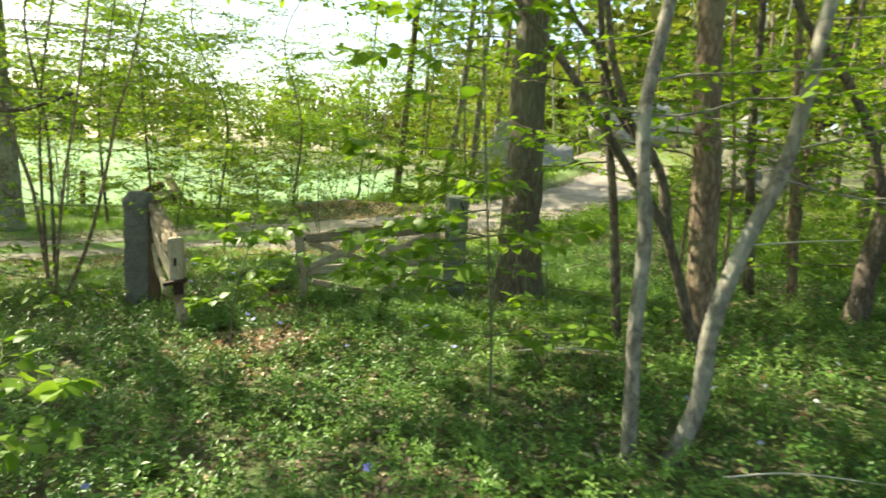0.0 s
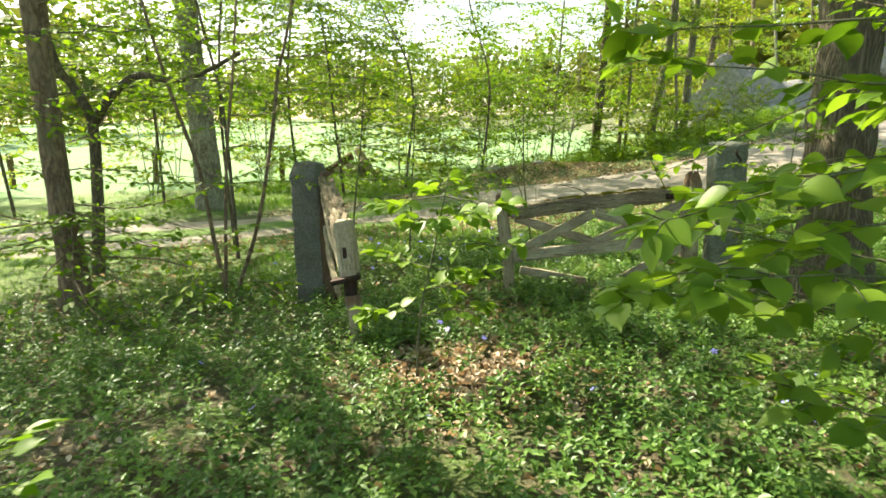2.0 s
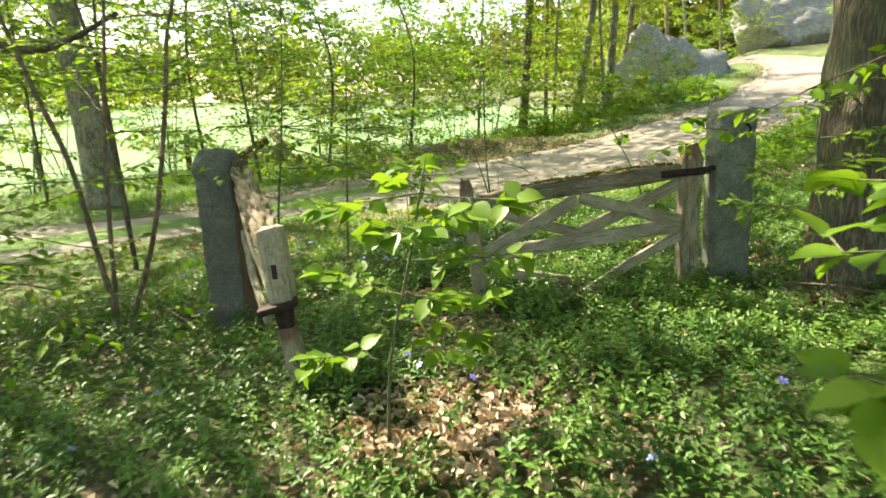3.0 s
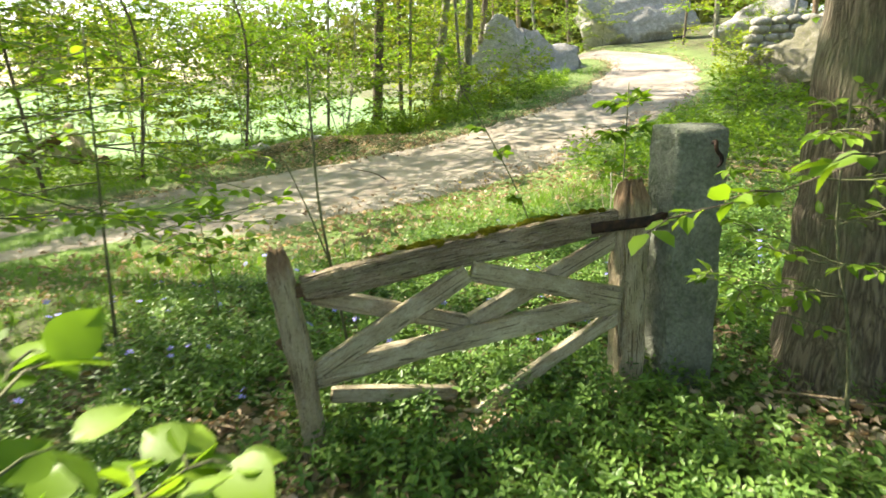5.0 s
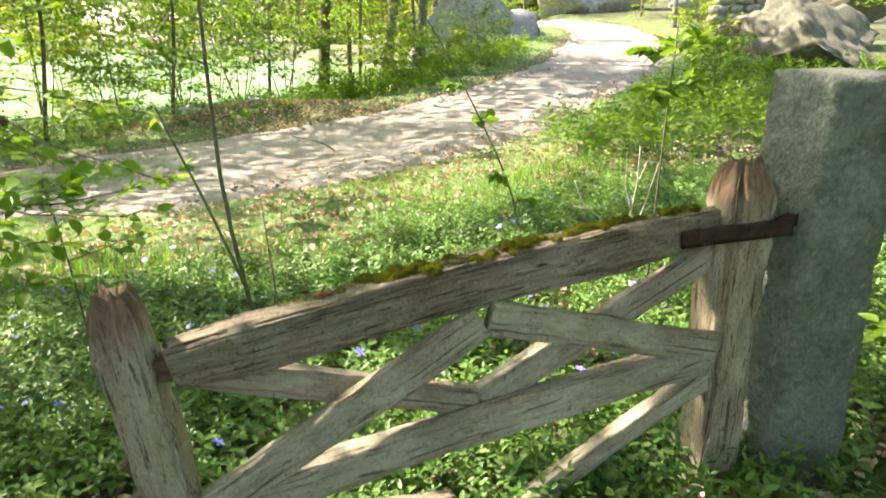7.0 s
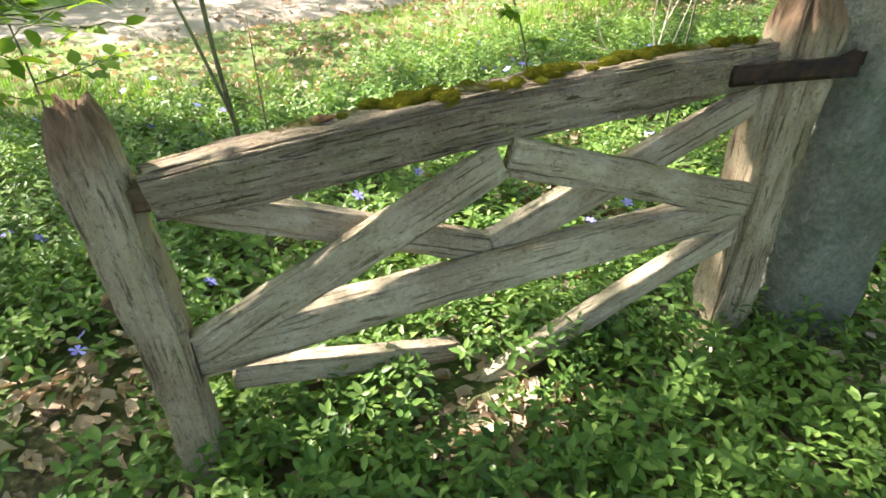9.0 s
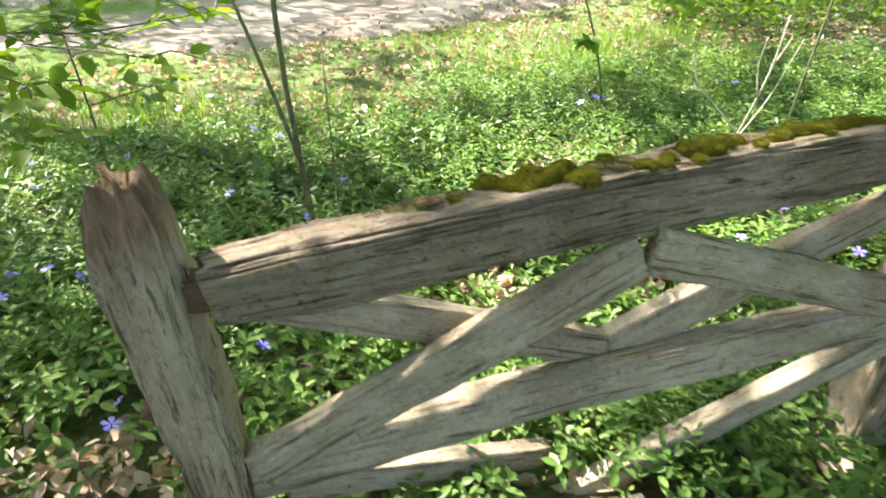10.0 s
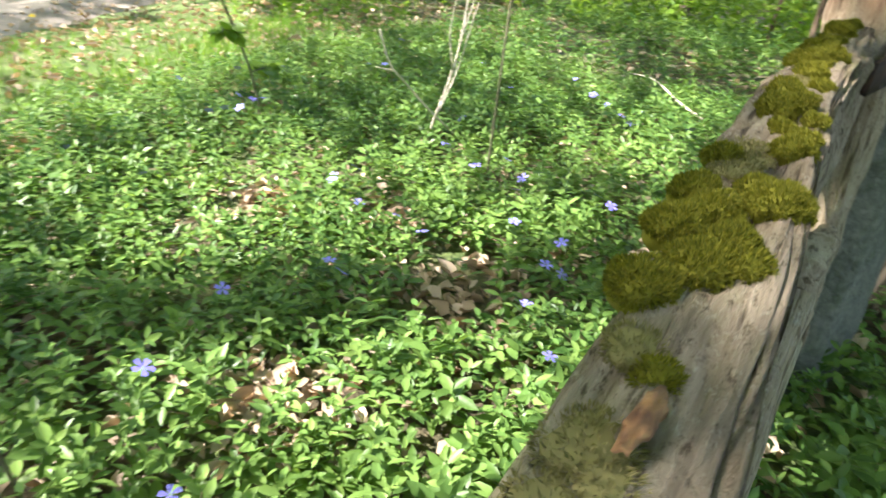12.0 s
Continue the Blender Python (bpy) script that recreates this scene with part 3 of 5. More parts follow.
beam("tenon", [(-1.47, -0.084, 0.640), (-1.36, -0.090, 0.648)], 0.042, 0.045, M_WOOD_ROT, gate, wear=0.004, seed=4, sections=6)
beam("middle_rail", [(-1.375, -0.085, 0.290), (-0.75, -0.035, 0.362), (-0.35, -0.015, 0.403), (-0.05, -0.002, 0.425)], 0.085, 0.06, M_WOOD_PALE, gate, wear=0.006, seed=5, sections=30)
beam("brace", [(-1.36, -0.112, 0.322), (-0.758, -0.068, 0.645)], 0.078, 0.035, M_WOOD, gate, wear=0.004, seed=6)
beam("brace", [(-0.738, -0.066, 0.650), (-0.06, -0.024, 0.462)], 0.078, 0.035, M_WOOD, gate, wear=0.004, seed=7)
beam("brace", [(-1.36, -0.04, 0.600), (-0.737, -0.002, 0.403)], 0.07, 0.035, M_WOOD, gate, wear=0.004, seed=8)
beam("brace", [(-0.730, -0.002, 0.403), (-0.045, 0.045, 0.715)], 0.075, 0.035, M_WOOD, gate, wear=0.004, seed=9)
beam("prop", [(-0.03, -0.01, 0.385), (-0.40, 0.00, 0.175), (-0.75, 0.02, -0.07)], 0.06, 0.045, M_WOOD_PALE, gate, wear=0.004, seed=10)
beam("low_rail", [(-1.32, -0.02, 0.165), (-0.78, 0.06, 0.062)], 0.06, 0.04, M_WOOD, gate, wear=0.004, seed=11)
beam("hinge_strap", [(-0.20, -0.012, 0.772), (-0.06, -0.034, 0.784), (0.095, -0.060, 0.797)], 0.046, 0.010, M_IRON, gate, "rusted iron hinge strap", wear=0.001, seed=12, round_=0.06, split=0.0)
beam("hinge_pin", [(0.07, -0.045, 0.800), (0.140, -0.02, 0.805)], 0.035, 0.03, M_IRON, gate, "rusted iron pin", wear=0.001, seed=13)
beam("latch_peg", [(-1.50, -0.08, 0.42), (-1.435, -0.07, 0.47)], 0.05, 0.04, M_WOOD_ROT, gate, wear=0.006, seed=14)

# the other leaf, swung inwards and broken
old_leaf = empty("broken_gate", (-2.7, -0.6, -0.15), "collapsed weathered gate leaf hanging from a stone pillar", "gate", "gate leaves")
beam("post", [(-2.945, -0.02, -0.30), (-2.94, -0.03, 0.40), (-2.925, -0.05, 0.98)], 0.10, 0.11, M_WOOD_ROT, old_leaf, "dark rotten hinge post", wear=0.010, seed=21, end=0.4)
beam("top_rail", [(-2.93, -0.06, 0.90), (-2.72, -0.52, 0.78), (-2.50, -1.02, 0.66)], 0.13, 0.11, M_WOOD_RAIL, old_leaf, "jagged split top rail", wear=0.020, seed=22, sections=26, end=0.2, fine=3, split=0.016)
beam("plank", [(-2.93, -0.10, 0.72), (-2.73, -0.56, 0.56), (-2.49, -1.06, 0.42)], 0.20, 0.05, M_WOOD, old_leaf, "broad mossy plank", wear=0.008, seed=25, split=0.008)
beam("brace", [(-2.92, -0.14, 0.50), (-2.75, -0.56, 0.34), (-2.56, -0.98, 0.22)], 0.10, 0.04, M_WOOD, old_leaf, wear=0.006, seed=26)
beam("rail_end", [(-2.455, -1.12, 0.74), (-2.435, -1.13, 0.56), (-2.425, -1.13, 0.36)], 0.115, 0.12, M_WOOD_PALE, old_leaf, "pale block end with a dark bar for its slot", wear=0.008, seed=23, end=0.25)
# dark iron-coloured bar stands for the shade inside the uncut slot
beam("slot_shade", [(-2.437, -1.192, 0.57), (-2.433, -1.194, 0.50)], 0.026, 0.012, M_IRON, old_leaf, wear=0.001, seed=24, sections=4, split=0.0)
beam("iron_band", [(-2.53, -1.19, 0.335), (-2.35, -1.16, 0.375)], 0.035, 0.11, M_IRON, old_leaf, "rusted iron band", wear=0.001, seed=27, split=0.0)
beam("iron_socket", [(-2.42, -1.14, 0.36), (-2.415, -1.15, 0.20)], 0.07, 0.07, M_IRON, old_leaf, "dark rusted socket", wear=0.004, seed=29, split=0.0)
beam("end_post", [(-2.35, -1.20, -0.25), (-2.37, -1.18, 0.0), (-2.405, -1.15, 0.24)], 0.085, 0.085, M_WOOD_POST, old_leaf, "stub of the end post", wear=0.006, seed=28)


# ---------------------------------------------------------------- trees and shrubs
LEAF_FINE = leaf_shape(0.62, 0.12, 0.12)
LEAF_ROUND = leaf_shape(0.80, 0.10, 0.2, 2)
LEAF_COARSE = leaf_shape(0.62, 0.12, 0.12, False)
LEAF_NARROW = leaf_shape(0.48, 0.16, 0.2, 2)


def spray(start, direction, length, rng, spacing=0.05, twig_len=0.32, leaf=0.07, flat=0.3, droop=0.12, r0=0.008, order=1):
    """A branch with side twigs in nearly one plane and leaves along them. Returns wood pieces and leaf arrays."""
    wood, pos, dirs, size = [], [], [], []
    d = Vector(direction).normalized()
    steps = max(4, int(length / 0.18))
    pts = [Vector(start)]
    for i in range(steps):
        d = (d + Vector(rng.normal(0, 0.10, 3)) + Vector((0, 0, -droop * 0.25 * length / steps))).normalized()
        pts.append(pts[-1] + d * (length / steps))
    wood.append(tube(pts, [max(0.0022, r0 * (1 - 0.85 * i / steps)) for i in range(steps + 1)], 5 if r0 > 0.006 else 4, 0, 0, False))

    def leaves_along(q0, q1, n, lean):
        axis_ = q1 - q0
        side = axis_.cross(Vector((0, 0, 1)))
        side = side.normalized() if side.length > 1e-4 else Vector((1, 0, 0))
        ax = axis_.normalized()
        for j in range(n):
            s = 1 if j % 2 else -1
            p = q0 + axis_ * ((j + 0.6) / n)
            v = ax * 0.75 + side * s * 0.8 + Vector(rng.normal(0, flat, 3)) + Vector((0, 0, -0.15))
            pos.append(tuple(p))
            dirs.append(tuple(v))
            size.append(leaf * rng.uniform(0.65, 1.2))
        pos.append(tuple(q1))
        dirs.append(tuple(ax + Vector(rng.normal(0, flat, 3))))
        size.append(leaf * rng.uniform(0.8, 1.2))

    for i in range(1, steps + 1):
        p = pts[i]
        ax = (pts[i] - pts[i - 1]).normalized()
        side = ax.cross(Vector((0, 0, 1)))
        side = side.normalized() if side.length > 1e-4 else Vector((1, 0, 0))
        fall = 1 - 0.55 * i / steps
        for s in (-1, 1):
            if rng.random() < 0.18:
                continue
            tl = twig_len * fall * rng.uniform(0.6, 1.25)
            q1 = p + (ax * 0.7 + side * s + Vector(rng.normal(0, 0.18, 3)) + Vector((0, 0, -0.05))).normalized() * tl
            wood.append(tube([p, p.lerp(q1, 0.55) + Vector((0, 0, 0.012)), q1], [0.0032, 0.0024, 0.0015], 3, 0, 0, False))
            leaves_along(p, q1, max(2, int(tl / spacing)), s)
    leaves_along(pts[-2], pts[-1], max(2, int(0.18 / spacing)), 1)
    return wood, pos, dirs, size


def leaf_crown(name, pos, dirs, size, shape, material, parent, rng, tilt=0.35, label=""):
    pos, dirs, size = np.array(pos), np.array(dirs), np.array(size)
    fall = np.maximum(pos[:, 2] + 0.08, 0) / TO_SUN.z
    fx, fy = pos[:, 0] - TO_SUN.x * fall, pos[:, 1] - TO_SUN.y * fall
    keep = np.ones(len(pos), bool)
    for cx, cy, r in SUN_GAPS:
        keep &= ~((np.hypot(fx - cx, fy - cy) < r + 0.8 * size) & (fall > 2.1))
    pos, dirs, size = pos[keep], dirs[keep], size[keep]
    ups = np.array([0, 0, 1.0]) + rng.normal(0, tilt, (len(pos), 3))
    off = np.array(parent.location) if parent else 0
    v, f = scatter_shape(shape, pos - off, frames_from(dirs, ups), size)
    return mesh_part(name, v, f, material, parent, label)


def tree(name, label, category, group, trunk, r0, r1, bark, leaf_mat, limbs, seed, leaf=0.075, spacing=0.05, twig_len=0.35, shape=LEAF_FINE, extra=(), flare=1.0,
         sides=10, rough=0.12, droop=0.12, flat=0.3, rings=0, split=False):
    """A tree: tapering trunk along its control points, limbs (height part, azimuth in degrees, length, rise) and a leafy crown."""
    rng = np.random.default_rng(seed)
    base = Vector(trunk[0])
    ob = empty(name, base, label, category, group)
    n = rings or max(10, int((Vector(trunk[-1]) - base).length / 0.18))
    line = spline(trunk, n)
    radii = []
    for i in range(n):
        t = i / (n - 1)
        h = (line[i] - base).length
        radii.append((r0 + (r1 - r0) * t ** 0.8) * (1 + (flare - 1) * math.exp(-h / max(0.12, r0 * 1.4))))
    v, f = tube([p - base for p in line], radii, sides, rough, seed * 1.37)
    mesh_part("trunk", v, f, bark, ob)
    for ctrl, ra, rb in extra:
        ln = spline(ctrl, max(8, int((Vector(ctrl[-1]) - Vector(ctrl[0])).length / 0.15)))
        v, f = tube([p - base for p in ln], [ra + (rb - ra) * i / (len(ln) - 1) for i in range(len(ln))], max(6, sides - 3), rough, seed * 2.1)
        mesh_part("stem", v, f, bark, ob)
    pos, dirs, size = [], [], []
    for (h, az, length, rise) in limbs:
        p = line[min(n - 1, int(h * (n - 1)))]
        a = radians(az)
        w, q, d, s = spray(p, (math.cos(a), math.sin(a), rise), length, rng, spacing, twig_len, leaf, flat, droop, min(0.014, 0.003 + 0.0028 * length))
        if split:
            v, f = w[0]
            limb = mesh_part("branch", [tuple(Vector(c) - base) for c in v], f, M_TWIG, ob)
            for v, f in w[1:]:
                mesh_part("twig", [tuple(Vector(c) - base) for c in v], f, M_TWIG, limb)
        else:
            v, f = joined(w)
            tagged(mesh_part("branch", [tuple(Vector(c) - base) for c in v], f, bark if length > 1.2 else M_TWIG, ob), kind="stuff")
        pos += q
        dirs += d
        size += s
    if pos:
        leaf_crown("crown", pos, dirs, size, shape, leaf_mat, ob, rng)
    return ob


def ring_limbs(rng, count, h0, h1, l0, l1, rise0=-0.05, rise1=0.35, az0=0, az1=360):
    return [(rng.uniform(h0, h1), rng.uniform(az0, az1), rng.uniform(l0, l1), rng.uniform(rise0, rise1)) for _ in range(count)]


R1 = np.random.default_rng(11)
TREES = "woodland trees"
SAPS = "woodland saplings"

# forest side
big = tree("oak_tree", "thick ridged-bark tree trunk beside the stone gate pillar", "tree", TREES,
           [(0.95, -0.20, -0.1), (0.93, -0.18, 1.5), (0.90, -0.15, 4.0), (0.85, 0.0, 9.5)], 0.245, 0.14, M_BARK_OAK, L_SPRING,
           ring_limbs(R1, 10, 0.5, 0.95, 1.6, 3.2), 3, flare=1.55, sides=40, rough=0.16, rings=90)
tree("birch_tree", "slender grey-barked tree stem with pale lichen patches", "tree", TREES,
     [(0.50, -4.0, -0.08), (0.46, -4.0, 0.70), (0.46, -4.0, 1.21), (0.40, -4.0, 1.79), (0.50, -3.95, 2.4), (0.7, -3.9, 4.2), (0.8, -3.8, 7.0)], 0.040, 0.026, M_BARK_GREY, L_SPRING,
     ring_limbs(R1, 5, 0.5, 0.98, 1.0, 2.0), 5, flare=1.2)
tree("birch_tree", "curved grey-barked tree stem leaning over the groundcover", "tree", TREES,
     [(0.70, -3.95, -0.08), (0.87, -3.95, 0.32), (0.90, -3.95, 0.75), (1.02, -3.95, 1.16), (1.19, -3.95, 1.57), (1.26, -3.95, 1.91), (1.40, -3.9, 2.6), (1.8, -3.8, 4.6), (2.0, -3.7, 7.0)], 0.050, 0.03, M_BARK_GREY, L_SPRING,
     ring_limbs(R1, 5, 0.5, 0.98, 1.0, 2.0), 6, flare=1.2)
tree("maple_tree", "straight brown-barked tree trunk among thin stems", "tree", TREES,
     [(2.02, -2.1, 0.0), (1.91, -2.1, 1.59), (1.80, -2.1, 2.91), (1.7, -2.0, 8.0)], 0.125, 0.09, M_BARK_BROWN, L_SPRING,
     ring_limbs(R1, 8, 0.25, 0.95, 1.2, 2.4), 7, flare=1.35, sides=14)
tree("hazel_tree", "thin pale tree stem rising from green groundcover", "tree", TREES,
     [(4.07, -0.6, 0.1), (3.85, -0.6, 1.99), (3.70, -0.6, 3.47), (3.6, -0.5, 7)], 0.058, 0.03, M_BARK_BROWN, L_SPRING, ring_limbs(R1, 7, 0.2, 0.95, 1.0, 2.0), 8)
tree("hazel_tree", "thin dark tree stem rising from green groundcover", "tree", TREES,
     [(3.74, -0.3, 0.1), (3.53, -0.3, 1.97), (3.46, -0.3, 3.45), (3.3, -0.2, 7)], 0.065, 0.035, M_BARK_DARK, L_SPRING, ring_limbs(R1, 7, 0.25, 0.95, 1.0, 2.0), 9)
tree("hazel_tree", "dark tree with a crooked arching limb", "tree", TREES,
     [(3.74, -1.8, 0.0), (3.82, -1.8, 0.75), (3.93, -1.8, 1.35), (4.05, -1.8, 3.0), (4.2, -1.7, 7.0)], 0.12, 0.07, M_BARK_DARK, L_SPRING,
     ring_limbs(R1, 8, 0.2, 0.95, 1.2, 2.2), 10, extra=[([(3.93, -1.8, 1.20), (3.75, -1.8, 1.75), (3.53, -1.8, 2.18), (3.24, -1.8, 2.55), (2.74, -1.8, 3.08), (2.4, -1.8, 4.2)], 0.05, 0.03)], flare=1.4)
tree("hazel_tree", "slender dark tree stem standing clear of the trunk", "tree", TREES,
     [(1.39, -1.89, -0.05), (1.26, -1.89, 1.08), (1.14, -1.89, 1.79), (1.03, -1.89, 2.38), (0.95, -1.85, 3.4), (0.9, -1.8, 6.0)], 0.042, 0.022, M_BARK_DARK, L_SPRING,
     ring_limbs(R1, 8, 0.3, 0.95, 1.0, 2.0), 12)
tree("hazel_tree", "dark forked tree leaning away from the brown trunk", "tree", TREES,
     [(1.90, -2.3, -0.05), (1.81, -2.3, 0.27), (1.53, -2.3, 1.02), (1.23, -2.3, 1.44), (0.89, -2.3, 1.88), (0.58, -2.3, 2.28), (0.1, -2.2, 2.9), (-0.3, -2.0, 4.2)], 0.052, 0.022, M_BARK_DARK, L_SPRING,
     ring_limbs(R1, 9, 0.45, 0.98, 0.9, 1.8), 13,
     extra=[([(1.53, -2.3, 1.02), (1.42, -2.3, 1.52), (1.18, -2.3, 1.81), (1.02, -2.3, 2.13), (0.92, -2.3, 2.45), (0.8, -2.2, 3.4), (0.7, -2.1, 5.0)], 0.04, 0.02),
            ([(1.50, -2.3, 1.10), (1.40, -2.25, 1.62), (1.08, -2.2, 1.95), (0.86, -2.2, 2.44), (0.62, -2.2, 2.7), (0.2, -2.1, 3.6)], 0.036, 0.016)])

# left side
tree("maple_tree", "grey-brown tree trunk with dry litter round its roots", "tree", TREES,
     [(-5.40, 0.0, -0.35), (-5.42, 0.0, 0.36), (-5.45, 0.0, 1.41), (-5.5, 0.1, 8.0)], 0.135, 0.09, M_BARK_BROWN, L_SPRING, ring_limbs(R1, 16, 0.28, 0.8, 1.6, 3.2, -0.1, 0.2), 14, flare=1.5, sides=16)
tree("hazel_tree", "dark forked tree with a limb arching sideways", "tree", TREES,
     [(-6.15, 1.25, -0.35), (-6.02, 1.25, 0.73), (-5.99, 1.25, 1.44), (-6.15, 1.25, 1.80), (-6.4, 1.25, 2.4), (-6.8, 1.3, 5.5)], 0.075, 0.035, M_BARK_DARK, L_SPRING,
     ring_limbs(R1, 20, 0.32, 0.95, 1.2, 2.6, -0.05, 0.2), 15,
     extra=[([(-5.99, 1.25, 1.40), (-5.73, 1.25, 1.70), (-5.41, 1.25, 1.91), (-5.09, 1.25, 1.86), (-4.75, 1.25, 1.88), (-4.2, 1.2, 2.1)], 0.055, 0.02)])
tree("poplar_tree", "tall grey tree with patchy pale bark at the field edge", "tree", TREES,
     [(-7.63, 6.6, -0.3), (-7.65, 6.5, 1.73), (-7.73, 6.5, 3.10), (-7.8, 6.5, 6.0), (-7.9, 6.6, 12.0)], 0.27, 0.16, M_BARK_GREY, L_SPRING,
     ring_limbs(R1, 24, 0.25, 0.75, 2.0, 4.0, -0.15, 0.2), 16, sides=16, flare=1.2)
tree("hazel_sapling", "thin multi-stemmed sapling with layered spring leaves beside the pillar", "sapling", SAPS,
     [(-3.97, 0.05, -0.3), (-3.90, 0.05, 0.53), (-3.83, 0.05, 1.18), (-3.74, 0.05, 1.71), (-3.67, 0.05, 2.18), (-3.5, 0.1, 3.6)], 0.018, 0.009, M_BARK_BROWN, L_SPRING,
     [(0.30, 10, 1.0, 0.1), (0.34, 200, 1.1, 0.1), (0.42, 80, 1.6, 0.08), (0.45, 150, 1.3, 0.1), (0.52, 350, 1.5, 0.05), (0.6, 100, 1.5, 0.1), (0.64, 230, 1.2, 0.1), (0.7, 20, 1.4, 0.0), (0.76, 300, 1.2, 0.1), (0.85, 60, 1.2, 0.2), (0.9, 170, 1.2, 0.2)], 17,
     extra=[([(-3.98, 0.15, -0.3), (-4.15, 0.3, 0.25), (-4.24, 0.3, 0.95), (-4.40, 0.3, 1.49), (-4.57, 0.3, 2.13), (-4.8, 0.3, 3.2)], 0.024, 0.012),
            ([(-3.99, 0.2, -0.3), (-3.67, 0.2, 0.50), (-3.48, 0.2, 1.30), (-3.39, 0.2, 1.80), (-3.27, 0.2, 2.19), (-3.0, 0.2, 3.4)], 0.020, 0.010)], leaf=0.065)

for i, (x, y, h) in enumerate(((-4.75, 1.9, 4.6), (-5.3, 2.9, 5.2), (-6.9, -0.6, 5.0), (-7.6, 2.6, 5.5), (-4.9, -1.6, 4.4), (-8.8, 0.6, 5.0))):
    tree("hazel_sapling", "thin woodland sapling with tiers of small leaves", "sapling", SAPS,
         [(x, y, gz(x, y) - 0.1), (x + R1.normal(0, 0.12), y, h * 0.35), (x + R1.normal(0, 0.25), y + 0.1, h * 0.7), (x + R1.normal(0, 0.35), y, h)], 0.024, 0.01, M_BARK_DARK, L_SPRING,
         ring_limbs(R1, 26, 0.30, 0.98, 1.0, 2.1, -0.05, 0.22), 300 + i, leaf=0.07, spacing=0.055, twig_len=0.4)

# beyond the road
FAR_TRUNKS = [((0.72, 15.5), (1.0, 15.5, 4.3), 0.16), ((2.55, 16.5), (3.15, 16.5, 4.5), 0.15), ((3.70, 16.8), (3.9, 16.8, 4.6), 0.14), ((1.9, 18.5), (2.0, 18.5, 5), 0.08), ((3.2, 15.2), (3.0, 15.3, 5), 0.05), ((1.6, 15.0), (1.8, 15.1, 4.5), 0.045), ((5.3, 21.5), (5.8, 21.5, 5), 0.14), ((-0.6, 17.0), (-0.3, 17.0, 4.5), 0.05)]
for i, ((x, y), mid, r) in enumerate(FAR_TRUNKS):
    tree("ash_tree", "straight grey-brown tree with bright spring leaves beyond the road", "tree", TREES,
         [(x, y, gz(x, y) - 0.1), mid, (mid[0] + 0.3, mid[1], mid[2] + 4.5)], r, r * 0.6, M_BARK_GREY if i % 3 else M_BARK_DARK, L_SPRING if i % 2 else L_YELLOW,
         ring_limbs(R1, 26, 0.10, 0.95, 1.2, 2.8), 30 + i, leaf=0.13, spacing=0.10, twig_len=0.6, shape=LEAF_COARSE)

# open shrubs along the field edge
FIELD_SHRUBS = [(-8.2, 10.5), (-6.6, 11.8), (-5.2, 13.4), (-3.7, 13.0), (-2.6, 14.4), (-4.6, 15.6), (-6.9, 15.0), (-9.5, 13.5), (-1.4, 15.4), (-10.5, 9.0), (-12.0, 12.5), (-3.2, 17.5), (-14.5, 8.5), (-0.3, 14.2), (-2.0, 18.5), (-6.0, 18.5)]
for i, (x, y) in enumerate(FIELD_SHRUBS):
    h = R1.uniform(3.6, 6.6)
    z = gz(x, y)
    stems = []
    for s in range(3):
        a = R1.uniform(0, 6.28)
        l = R1.uniform(0.6, 1.9)
        stems.append(([(x + 0.1 * math.cos(a), y + 0.1 * math.sin(a), z - 0.1), (x + l * 0.5 * math.cos(a), y + l * 0.5 * math.sin(a), z + h * 0.4), (x + l * math.cos(a), y + l * math.sin(a), z + h * R1.uniform(0.65, 0.95))], 0.014, 0.006))
    tree("field_shrub", "airy multi-stemmed shrub with young leaves at the field edge", "shrub", "field edge shrubs",
         [(x, y, z - 0.1), (x + R1.normal(0, 0.35), y, z + h * 0.5), (x + R1.normal(0, 0.5), y, z + h)], 0.02, 0.008, M_BARK_GREY, L_YELLOW if i % 3 == 0 else L_SPRING,
         ring_limbs(R1, 34, 0.06, 0.98, 0.9, 2.2, 0.05, 0.9), 60 + i, leaf=0.13, spacing=0.085, twig_len=0.55, shape=LEAF_COARSE, extra=stems, sides=6)

# trees on the far verge with tiers of leaves over the road
for i, (x, y, h) in enumerate(((-6.4, 8.3, 6.5), (-4.4, 10.3, 7.0), (-9.3, 7.6, 6.5), (-2.6, 11.6, 7.0), (-11.0, 5.4, 6.0), (-5.6, 9.0, 5.0))):
    tree("beech_sapling", "slender young tree with tiers of leaves at the road verge", "tree", TREES,
         [(x, y, gz(x, y) - 0.1), (x + R1.normal(0, 0.2), y, h * 0.35), (x + R1.normal(0, 0.35), y + 0.1, h * 0.7), (x + R1.normal(0, 0.5), y, h)], 0.035, 0.012, M_BARK_DARK, L_SPRING,
         ring_limbs(R1, 48, 0.22, 0.98, 1.2, 2.8, -0.05, 0.35), 330 + i, leaf=0.10, spacing=0.07, twig_len=0.5, shape=LEAF_COARSE)
